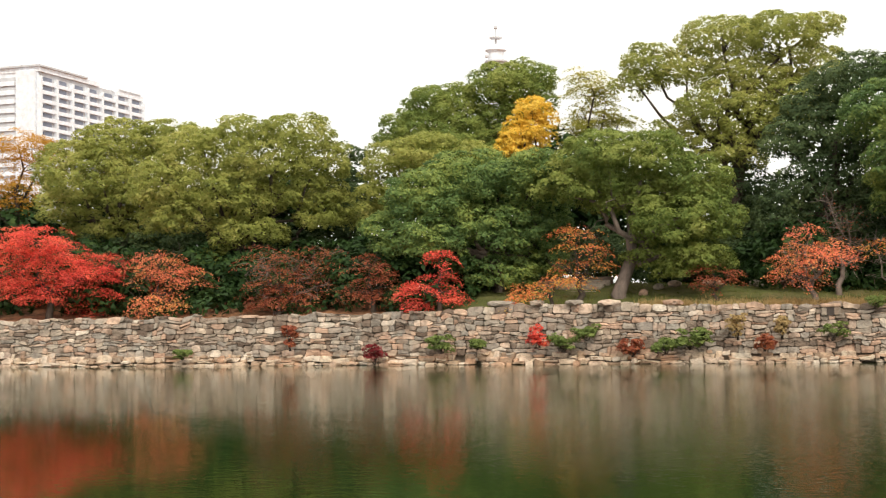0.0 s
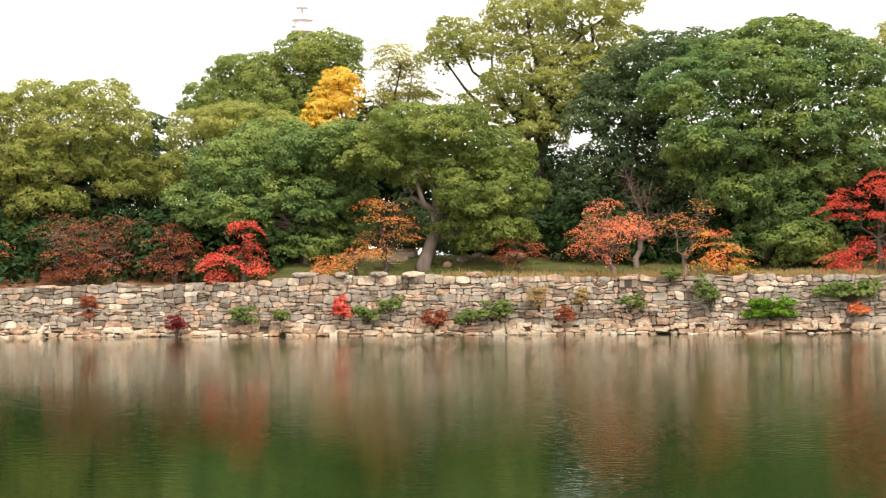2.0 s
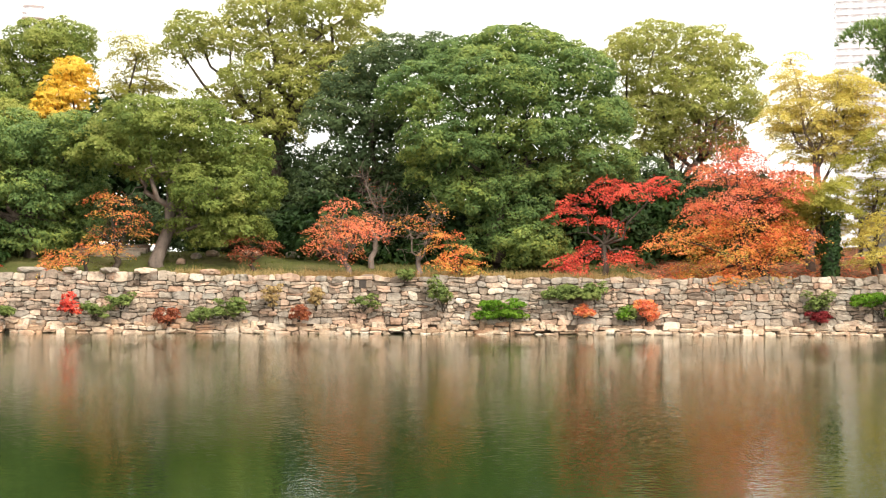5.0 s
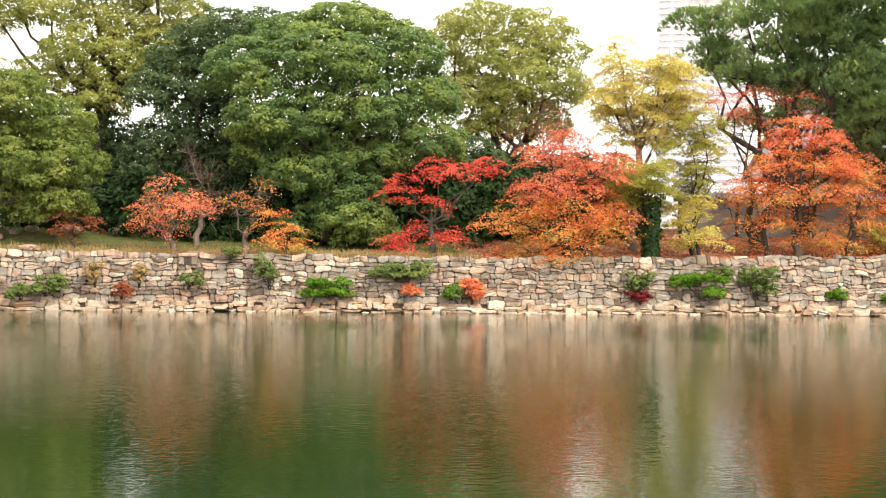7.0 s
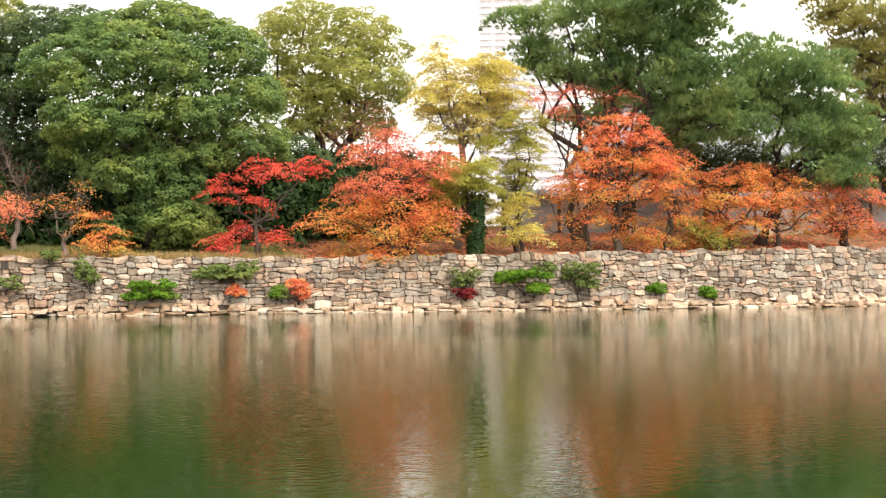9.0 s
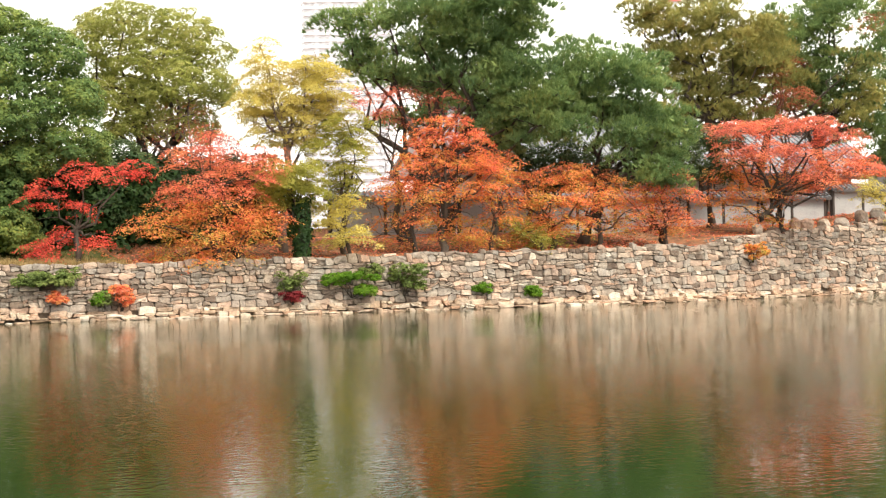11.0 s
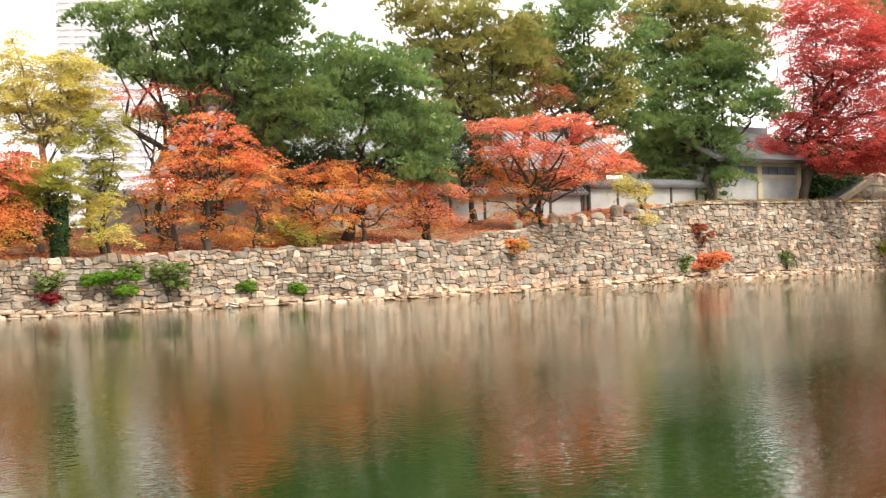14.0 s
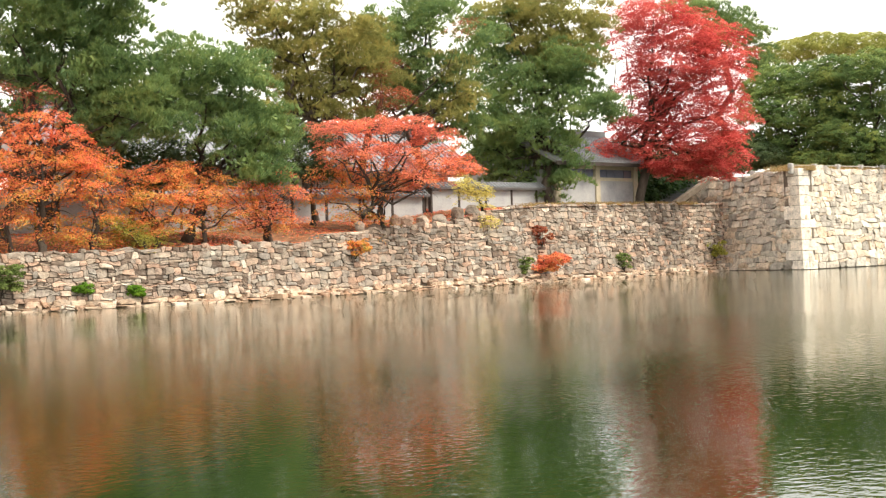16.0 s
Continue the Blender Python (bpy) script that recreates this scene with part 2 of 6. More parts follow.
def water_material():
    m, n, l, b = node_material("moat_water", 0.02, 0, 0.43)
    b.inputs["IOR"].default_value = 1.333
    big = noise_node(n, l, 0.05, 3)
    r = ramp_node(n, [(0.35, (0.009, 0.021, 0.004)), (0.65, (0.015, 0.030, 0.007))])
    l.new(big.outputs[0], r.inputs[0])
    l.new(r.outputs[0], b.inputs["Base Color"])
    swell = noise_node(n, l, 3.2, 2, 0.5, (0.8, 1.1, 1))
    rip = noise_node(n, l, 9.0, 2, 0.5, (0.75, 1.0, 1))
    wind = noise_node(n, l, 0.035, 2, 0.5)
    wr = ramp_node(n, [(0.42, (0.28, 0.28, 0.28)), (0.62, (1, 1, 1))])
    l.new(wind.outputs[0], wr.inputs[0])
    # the breeze ruffles the water more towards the bastion
    co, sx, gust = n.new("ShaderNodeTexCoord"), n.new("ShaderNodeSeparateXYZ"), n.new("ShaderNodeMapRange")
    l.new(co.outputs["Object"], sx.inputs[0])
    l.new(sx.outputs[0], gust.inputs[0])
    for k, val in ((1, -4.0), (2, 22.0), (3, 0.42), (4, 1.35)):
        gust.inputs[k].default_value = val
    amp = n.new("ShaderNodeMath")
    amp.operation = "MULTIPLY"
    l.new(wr.outputs[0], amp.inputs[0])
    l.new(gust.outputs[0], amp.inputs[1])
    mul = n.new("ShaderNodeMath")
    mul.operation = "MULTIPLY"
    l.new(rip.outputs[0], mul.inputs[0])
    l.new(amp.outputs[0], mul.inputs[1])
    b1, b2 = n.new("ShaderNodeBump"), n.new("ShaderNodeBump")
    b1.inputs["Strength"].default_value, b1.inputs["Distance"].default_value = 1.0, 0.0021
    b2.inputs["Strength"].default_value, b2.inputs["Distance"].default_value = 1.0, 0.011
    l.new(swell.outputs[0], b1.inputs["Height"])
    l.new(mul.outputs[0], b2.inputs["Height"])
    l.new(b1.outputs[0], b2.inputs["Normal"])
    l.new(b2.outputs[0], b.inputs["Normal"])
    return m


M_WATER = water_material()


# ---- mesh tools ----
def mesh_object(name, verts, faces, material, parent=None, label="", smooth=False):
    """One mesh object from arrays of points and faces (all faces of one size, or a list of mixed ones)."""
    me = bpy.data.meshes.new(name)
    if isinstance(faces, np.ndarray):
        k = faces.shape[1]
        me.vertices.add(len(verts))
        me.vertices.foreach_set("co", np.asarray(verts, dtype=np.float32).ravel())
        me.loops.add(faces.size)
        me.loops.foreach_set("vertex_index", faces.astype(np.int32).ravel())
        me.polygons.add(len(faces))
        me.polygons.foreach_set("loop_start", np.arange(0, faces.size, k, dtype=np.int32))
        me.update(calc_edges=True)
    else:
        me.from_pydata([tuple(v) for v in verts], [], faces)
    if smooth:
        me.polygons.foreach_set("use_smooth", np.ones(len(me.polygons), dtype=bool))
    me.materials.append(material)
    ob = new(name, me)
    if parent is not None:
        ob.parent = parent
    if label:
        tagged(ob, label)
    return ob


def part(name, bm, material, parent, label=""):
    me = bpy.data.meshes.new(name)
    bm.to_mesh(me)
    bm.free()
    me.materials.append(material)
    ob = new(name, me)
    ob.parent = parent
    if label:
        tagged(ob, label)
    return ob


def box(bm, x0, x1, y0, y1, z0, z1, bevel=0.0):
    m = Matrix.Translation(((x0 + x1) / 2, (y0 + y1) / 2, (z0 + z1) / 2)) @ Matrix.Diagonal((x1 - x0, y1 - y0, z1 - z0, 1))
    g = bmesh.ops.create_cube(bm, size=1, matrix=m)
    if bevel:
        es = list({e for v in g["verts"] for e in v.link_edges})
        bmesh.ops.bevel(bm, geom=es, offset=bevel, segments=1, affect="EDGES")
    return bm


def tube(points, radii, sides=7):
    """A tapered round limb along points: arrays of points and quads."""
    pts = np.array(points, float)
    n = len(pts)
    tan = np.gradient(pts, axis=0)
    tan /= np.linalg.norm(tan, axis=1)[:, None] + 1e-9
    ref = np.where(np.abs(tan[:, 2:3]) > 0.9, np.array([[1.0, 0, 0]]), np.array([[0, 0, 1.0]]))
    u = np.cross(tan, ref)
    u /= np.linalg.norm(u, axis=1)[:, None] + 1e-9
    w = np.cross(tan, u)
    a = np.linspace(0, 2 * np.pi, sides, endpoint=False)
    ring = u[:, None] * np.cos(a)[None, :, None] + w[:, None] * np.sin(a)[None, :, None]
    v = (pts[:, None] + ring * np.array(radii)[:, None, None]).reshape(-1, 3)
    i, j = np.meshgrid(np.arange(n - 1), np.arange(sides), indexing="ij")
    k = (j + 1) % sides
    f = np.stack([i * sides + j, i * sides + k, (i + 1) * sides + k, (i + 1) * sides + j], -1).reshape(-1, 4)
    return v, f


def joined(pieces):
    vs, fs, n = [], [], 0
    for v, f in pieces:
        vs.append(v)
        fs.append(f + n)
        n += len(v)
    return np.concatenate(vs), np.concatenate(fs)


def bent(a, b, rng, sag=0.12, n=5):
    """Points of a crooked limb from a to b."""
    a, b = np.array(a, float), np.array(b, float)
    t = np.linspace(0, 1, n)[:, None]
    p = a + (b - a) * t
    k = np.linalg.norm(b - a)
    p[1:-1] += rng.normal(0, 0.06 * k, (n - 2, 3))
    p += np.array([0, 0, sag * k]) * np.sin(np.pi * t)
    return p


def unit(v):
    return v / (np.linalg.norm(v, axis=-1, keepdims=True) + 1e-9)


def leaf_tris(pos, nor, size, rng, slim=0.62):
    """Small pointed leaves, drooping a little at the tip, at pos, facing nor."""
    n = len(pos)
    t = unit(np.cross(nor, rng.normal(0, 1, (n, 3))))
    b = np.cross(nor, t)
    s = (size * rng.uniform(0.65, 1.35, n))[:, None]
    v = np.stack([pos - t * s * 0.8 - b * s * slim, pos - t * s * 0.8 + b * s * slim, pos + t * s * 1.1 - nor * s * 0.35], 1)
    return v.reshape(-1, 3), np.arange(n * 3).reshape(-1, 3)


def shell(mass, spacing, rng, low):
    """Directions spread evenly over an egg-shaped mass, none steeper downward than low."""
    ax, ay, az, rx, rz = mass
    area = 4 * math.pi * (((rx * rx) ** 1.6 + 2 * (rx * rz) ** 1.6) / 3) ** (1 / 1.6)
    k = max(6, int(area / (spacing * spacing)))
    i = np.arange(k) + 0.5
    z = 1 - 2 * i / k
    a = i * 2.39996 + rng.uniform(0, 6.28)
    d = np.stack([np.sqrt(1 - z * z) * np.cos(a), np.sqrt(1 - z * z) * np.sin(a), z], 1)
    d = unit(d + rng.normal(0, 0.35 * spacing / max(rx, spacing), (k, 3)))
    return d[d[:, 2] > low]


def outside(points, masses, skip, inner=0.66):
    """Which points do not lie deep inside another of the crown's masses."""
    keep = np.ones(len(points), bool)
    for j, (ax, ay, az, rx, rz) in enumerate(masses):
        if j != skip:
            q = (points - np.array([ax, ay, az])) / np.array([rx, rx * 0.9, rz])
            keep &= (q * q).sum(1) > inner
    return keep


def crown_leaves(masses, rng, size, cover, clump, flat=1.0, fill=0.3):
    """Leaves in domed clumps that stand apart over the skin of the crown's masses (across, deep, height, width, tallness)."""
    out = []
    for j, mass in enumerate(masses):
        ax, ay, az, rx, rz = mass
        o, r3 = np.array([ax, ay, az]), np.array([rx, rx * 0.9, rz])
        d = shell(mass, clump * 1.38, rng, -0.55)
        c = o + d * r3 * rng.uniform(0.74, 1.0, (len(d), 1))
        ok = outside(c, masses, j)
        d, c = d[ok], c[ok]
        if len(c):
            cr = clump * rng.uniform(0.6, 1.3, len(c))
            m = np.maximum(6, (cover * 5.0 * cr * cr * 0.85 / (1.18 * size * size)).astype(int))
            idx = np.repeat(np.arange(len(c)), m)
            n = len(idx)
            e = unit(rng.normal(0, 1, (n, 3)) + d[idx] * 0.9 + np.array([0, 0, 0.6]))
            rr = cr[idx][:, None] * rng.uniform(0.45, 1.1, (n, 1)) ** 0.5
            pos = c[idx] + e * rr * np.array([1.15, 1.15, 0.78 * flat])
            nor = unit(e + rng.normal(0, 0.34, (n, 3)) + np.array([0, 0, 0.25]))
            out.append(leaf_tris(pos, nor, size, rng))
        q = int(fill * rx * (rx + 2 * rz) * 4.2 / (1.18 * (size * 2.0) ** 2))
        if q:
            pos = o + unit(rng.normal(0, 1, (q, 3))) * rng.uniform(0.25, 0.74, (q, 1)) * r3
            out.append(leaf_tris(pos, unit(rng.normal(0, 1, (q, 3))), size * 2.0, rng, 0.7))
    return joined(out)


def spray_leaves(masses, rng, size, per):
    """Maple foliage: thin drooping sprays, level upon level, with gaps between."""
    out = []
    for ax, ay, az, rx, rz in masses:
        k = max(8, int(11 * rx * rx * (0.55 + rz)))
        d = unit(rng.normal(0, 1, (k, 3)))
        c = np.array([ax, ay, az]) + d * np.array([rx, rx * 0.9, rz]) * rng.uniform(0.15, 1.0, (k, 1)) ** 0.5
        tilt = unit(np.array([0, 0, 1.0]) + d * np.array([0.4, 0.4, 0]) + rng.normal(0, 0.16, (k, 3)))
        u = unit(np.cross(tilt, rng.normal(0, 1, (k, 3))))
        w = np.cross(tilt, u)
        cr = rng.uniform(0.24, 0.66, k)
        m = np.maximum(6, (per * (cr / 0.45) ** 2).astype(int))
        idx = np.repeat(np.arange(k), m)
        n = len(idx)
        a, r = rng.uniform(0, 6.283, n), np.sqrt(rng.random(n))
        flat = u[idx] * (np.cos(a) * r * cr[idx] * 1.35)[:, None] + w[idx] * (np.sin(a) * r * cr[idx] * 0.8)[:, None]
        pos = c[idx] + flat + rng.normal(0, 0.035, (n, 3)) - np.array([0, 0, 1.0]) * (0.55 * (r * cr[idx]) ** 2)[:, None]
        nor = unit(tilt[idx] + rng.normal(0, 0.42, (n, 3)) + flat * 0.6)
        out.append(leaf_tris(pos, nor, size, rng))
    return joined(out)


def needle_tufts(masses, rng, thin=1.0, length=0.25):
    """Pine needles: each bough is a heap of drooping pads, with brush-like tufts standing on top and bare undersides."""
    vs = []
    for ax, ay, az, rx, rz in masses:
        o, r3 = np.array([ax, ay, az]), np.array([rx, rx * 0.9, rz])
        k = max(8, int(3.6 * rx * rx * (0.5 + rz) * thin))
        d = unit(rng.normal(0, 1, (k, 3)))
        c = o + d * r3 * rng.uniform(0.1, 1.0, (k, 1)) ** 0.45
        tilt = unit(np.array([0, 0, 1.0]) + d * np.array([0.5, 0.5, 0.1]) + rng.normal(0, 0.15, (k, 3)))
        u = unit(np.cross(tilt, rng.normal(0, 1, (k, 3))))
        w = np.cross(tilt, u)
        cr = rng.uniform(0.38, 0.85, k)
        m = np.maximum(9, (36 * cr * cr / 0.5).astype(int))
        ip = np.repeat(np.arange(k), m)
        a, r = rng.uniform(0, 6.283, len(ip)), np.sqrt(rng.random(len(ip)))
        radial = u[ip] * np.cos(a)[:, None] + w[ip] * np.sin(a)[:, None]
        p0 = c[ip] + radial * (r * cr[ip])[:, None] + tilt[ip] * (0.3 * cr[ip] * (1 - r * r))[:, None] + rng.normal(0, 0.04, (len(ip), 3))
        axis = unit(tilt[ip] * 0.8 + radial * (0.9 * r)[:, None] + np.array([0, 0, 0.25]) + rng.normal(0, 0.28, (len(ip), 3)))
        idx = np.repeat(np.arange(len(ip)), 11)
        n = len(idx)
        e = unit(axis[idx] + rng.normal(0, 0.34, (n, 3)))
        ln = (length * rng.uniform(0.7, 1.3, n))[:, None]
        side = unit(np.cross(e, axis[idx] + np.array([0, 0, 0.6]) + rng.normal(0, 0.5, (n, 3)))) * 0.02
        p = p0[idx] - axis[idx] * rng.uniform(0.0, 0.12, (n, 1))
        vs.append(np.stack([p - side, p + side, p + e * ln], 1).reshape(-1, 3))
        # older needles deeper in the bough
        q = int(110 * rx * (rx + 2 * rz) / 3)
        p = o + unit(rng.normal(0, 1, (q, 3))) * rng.uniform(0.1, 0.7, (q, 1)) * r3
        e = unit(rng.normal(0, 1, (q, 3)) + np.array([0, 0, 0.3]))
        side = unit(np.cross(e, rng.normal(0, 1, (q, 3)))) * 0.07
        vs.append(np.stack([p - side, p + side, p + e * 0.36], 1).reshape(-1, 3))
    v = np.concatenate(vs)
    return v, np.arange(len(v)).reshape(-1, 3)


SPRAYS = ("orange", "coral", "red", "rust", "lime", "gold", "crimson", "amber")


def tree(name, label, category, kind, base, masses, trunk=0.3, seed=1, group="", lean=0.0, fork=0.35, thin=1.0, bark=None, leaf=None, bare=0,
         clump=None, trunk_label=""):
    """A tree at base, whose crown's masses are given across, deep and up from the foot, seen from the near bank."""
    rng = np.random.default_rng(seed)
    x, y, z = base
    trunk *= 1.35 if kind in SPRAYS else 1.0
    foot = new(name)
    foot.location, foot.rotation_euler = (x, y, z), (0, 0, -math.atan2(x, y))
    tagged(foot, label, category, group)
    top = max(m[2] for m in masses)
    cx = sum(m[0] * m[3] for m in masses) / sum(m[3] for m in masses)
    low = min(m[2] - m[4] for m in masses)
    fk = max(0.5, min(fork * top, low + 0.35 * (top - low)))
    stem = bent((0, 0, -0.4), (cx * 0.35 + lean, 0, fk), rng, 0.0, 5)
    stem[0] = (0, 0, -0.4)
    v, f = tube(stem, np.linspace(trunk * 1.25, trunk * 0.8, 5), 9)
    mesh_object("trunk", v, f, bark or M_BARK, foot, trunk_label, True)
    for m in masses:
        start = stem[-1] if rng.random() < 0.7 else stem[-2]
        tip = np.array([m[0], m[1], m[2] + m[4] * 0.2])
        p = bent(start, tip, rng, -0.05, 6)
        r0 = trunk * 0.5
        wood = [tube(p, np.linspace(r0, r0 * 0.2, 6), 6)]
        for _ in range(4 + bare):
            q = p[rng.integers(2, 6)]
            dirn = unit(rng.normal(0, 1, 3) + np.array([0, 0, 0.35]))
            end = q + dirn * np.array([m[3], m[3], m[4]]) * (0.95 if not bare else 1.15)
            tw = bent(q, end, rng, 0.05, 4)
            wood.append(tube(tw, np.linspace(r0 * 0.22, r0 * 0.06, 4), 4))
            for _ in range(2 if bare else 0):
                s = tw[rng.integers(1, 4)]
                wood.append(tube(bent(s, s + unit(rng.normal(0, 1, 3) + np.array([0, 0, 0.5])) * 0.55, rng, 0.05, 3), [0.014, 0.01, 0.006], 3))
        v, f = joined(wood)
        mesh_object("limb", v, f, bark or M_BARK, foot, "", True)
    if kind.startswith("pine"):
        v, f = needle_tufts([(a, b, c, d * 1.16, e * 1.45) for a, b, c, d, e in masses], rng, thin)
    elif kind in SPRAYS:
        full = kind in ("gold", "lime", "crimson")
        v, f = spray_leaves([(a, b, c, d * (1.25 if full else 1.12), e * (1.6 if full else 1.3)) for a, b, c, d, e in masses], rng, leaf or (0.058 if kind == "crimson" else 0.043),
                            (42 if kind == "crimson" else 150 if full else 84) * min(thin, 1.5))
    else:
        v, f = crown_leaves(masses, rng, leaf or 0.066, (0.5 if kind == "dark" else 0.74) * thin, clump or 0.43, 0.9, 0.12 if kind == "olive" else 0.3)
    mesh_object("crown", v, f, LEAF[kind], foot)
    return foot


def shrub(name, label, kind, place, width, height, seed, category="shrub", leaf=0.05):
    """A low plant: a few thin stems and a small tuft of leaves."""
    rng = np.random.default_rng(seed)
    foot = new(name)
    foot.location, foot.rotation_euler = place, (0, 0, -math.atan2(place[0], place[1]))
    tagged(foot, label, category)
    ms = [(rng.uniform(-0.45, 0.45) * width, rng.uniform(-0.1, 0.1) * width, height * rng.uniform(0.15, 0.8), width * rng.uniform(0.1, 0.24), height * rng.uniform(0.1, 0.24)) for _ in range(9)]
    st = [tube(bent((rng.normal(0, 0.03), 0.1, -0.05), (m[0], m[1], m[2] + m[4] * 0.7), rng, 0.1, 4), np.linspace(0.014, 0.005, 4), 4) for m in ms]
    v, f = joined(st)
    mesh_object("stalk", v, f, M_BARK, foot, "", True)
    v, f = crown_leaves(ms, rng, leaf, 0.9, 0.16, 0.8, 0.1)
    mesh_object("foliage", v, f, LEAF[kind], foot)
    return foot


# ---- the moat's far wall: its line at the water, and its height along it ----
WALL_A, WALL_B, CORNER_IN, CORNER_OUT, WALL_END, WALL_C, WALL_D = (-70.0, 81.3), (49.15, 49.75), (94.8, 48.6), (92.4, 41.8), (160.0, 27.5), (96.6, 48.55), (97.2, 55.37)
TOP_X = [-70, -14, -2, 0.6, 1.2, 5, 15, 27, 31, 39, 49, 54.5, 55.5, 59.5, 60.5, 64, 66, 68.5, 73, 82, 95]
TOP_Z = [2.0, 2.1, 2.2, 2.22, 2.42, 2.42, 2.3, 2.3, 2.33, 2.46, 2.62, 2.68, 3.1, 3.2, 3.4, 3.5, 3.8, 4.25, 4.5, 4.6, 4.68]
BASTION_IN, BASTION_OUT = 6.4, 6.68
BATTER = 0.16


def top_at(x):
    return float(np.interp(x, TOP_X, TOP_Z))


def wall_y(x):
    return float(np.interp(x, [WALL_A[0], WALL_B[0], CORNER_IN[0]], [WALL_A[1], WALL_B[1], CORNER_IN[1]]))


def behind(x, d):
    """The land's height d metres behind the wall's line at x."""
    h = top_at(x)
    rise = float(np.interp(x, [-70, -5, 15, 28, 45, 60, 70, 95], [0.9, 1.3, 1.0, 0.9, 0.95, 0.6, 0.2, 0.1]))
    t = min(max((d - 0.7) / 7.0, 0), 1)
    return h - 0.08 + rise * t * t * (3 - 2 * t)


# ---- land behind the wall ----
def land_sheet():
    xs = np.concatenate([np.linspace(-900, -75, 8), np.arange(-70, 95.1, 1.25), np.linspace(99, 900, 8)])
    ds = np.concatenate([np.arange(0.55, 12, 0.6), np.linspace(13, 60, 10), np.linspace(80, 1500, 8)])
    v, f = [], []
    for x in xs:
        xx = min(max(x, -70), 94.8)
        for d in ds:
            z = behind(xx, d) + (0.05 * noise.noise((x * 0.7, d * 0.7, 0)) + 0.12 * noise.noise((x * 0.15, d * 0.15, 3)) if d > 1 else 0)
            v.append((x, wall_y(xx) + d, z))
    n = len(ds)
    for i in range(len(xs) - 1):
        for j in range(n - 1):
            f.append((i * n + j, (i + 1) * n + j, (i + 1) * n + j + 1, i * n + j + 1))
    return v, f


v, f = land_sheet()
ground = tagged(mesh_object("ground", v, f, M_LITTER, None, "", True), "ground strewn with rust-brown fallen leaves above the wall", "ground", "", "structure")
ground.data.materials.append(M_GRASS)
for p in ground.data.polygons:
    if -3 < p.center.x < 27.5 and p.center.y - wall_y(p.center.x) < 16:
        p.material_index = 1

bm = bmesh.new()
bmesh.ops.create_grid(bm, x_segments=2, y_segments=2, size=1, matrix=Matrix.Translation((0, 0, 0)) @ Matrix.Diagonal((900, 900, 1, 1)))
me = bpy.data.meshes.new("water")
bm.to_mesh(me)
bm.free()
me.materials.append(M_WATER)
tagged(new("water", me), "dark green moat water with soft reflections and ripples", "water", "", "structure")

bm = bmesh.new()
box(bm, -900, 900, -900, 1.0, -1.0, 0.42)
near = part("near_bank", bm, M_BANK, None)
tagged(near, "gravel bank at the near edge of the moat", "bank", "", "structure")


# ---- masonry ----
def strip_point(a, b, lean_to, s, z, out):
    """A point of a battered wall face from a to b: s along, z up, out in front of the face."""
    a, b = np.array(a), np.array(b)
    d = (b - a) / np.linalg.norm(b - a)
    nrm = np.array([d[1], -d[0]])
    p = a + d * s + nrm * (out - BATTER * z)
    return (p[0], p[1], z)


def stone_mesh(a, b, poly, out, rng):
    """One rough block: its outline on the face, a hewn front tilted a little, and sides that run back into the wall."""
    n = len(poly)
    c = poly.mean(axis=0)
    ts, tz = rng.normal(0, 0.07), rng.normal(0, 0.11)
    v = []
    for s, z in poly:
        v.append(strip_point(a, b, 0, s, z, -0.2))
    for s, z in poly:
        v.append(strip_point(a, b, 0, s, z, out * 0.8 - 0.006 + (s - c[0]) * ts + (z - c[1]) * tz))
    for s, z in c + (poly - c) * rng.uniform(0.87, 0.95):
        v.append(strip_point(a, b, 0, s, z, out + (s - c[0]) * ts + (z - c[1]) * tz + rng.normal(0, 0.012)))
    v.append(strip_point(a, b, 0, c[0] + rng.normal(0, 0.04), c[1] + rng.normal(0, 0.02), out + 0.012 + rng.normal(0, 0.014)))
    f = []
    for k in range(n):
        q = (k + 1) % n
        f += [(k, q, n + q, n + k), (n + k, n + q, 2 * n + q, 2 * n + k), (2 * n + k, 2 * n + q, 3 * n)]
    return v, f


def clip(poly, px, pz, nx, nz):
    """The part of a convex outline on the side of the line through p that n points away from."""
    d = [(x - px) * nx + (z - pz) * nz for x, z in poly]
    out = []
    for k in range(len(poly)):
        q = (k + 1) % len(poly)
        if d[k] <= 0:
            out.append(poly[k])
        if (d[k] < 0 < d[q]) or (d[q] < 0 < d[k]):
            t = d[k] / (d[k] - d[q])
            out.append((poly[k][0] + t * (poly[q][0] - poly[k][0]), poly[k][1] + t * (poly[q][1] - poly[k][1])))
    return out


def rounded(poly, gap, rng):
    """An outline drawn in by the joint's width, with its corners knocked off."""
    p = np.array(poly)
    c = p.mean(axis=0)
    half = np.maximum(np.ptp(p, axis=0) / 2, 0.05)
    p = c + (p - c) * (1 - np.minimum(gap * rng.uniform(0.5, 1.7) / half, 0.3))
    out = []
    n = len(p)
    for k in range(n):
        a, q, b = p[k - 1], p[k], p[(k + 1) % n]
        turn = abs(np.cross(q - a, b - q)) / (np.linalg.norm(q - a) * np.linalg.norm(b - q) + 1e-9)
        if turn > 0.6:
            out += [q + (a - q) * rng.uniform(0.06, 0.34), q + (b - q) * rng.uniform(0.06, 0.34)]
        else:
            out.append(q + rng.normal(0, 0.008, 2))
    return np.array(out)


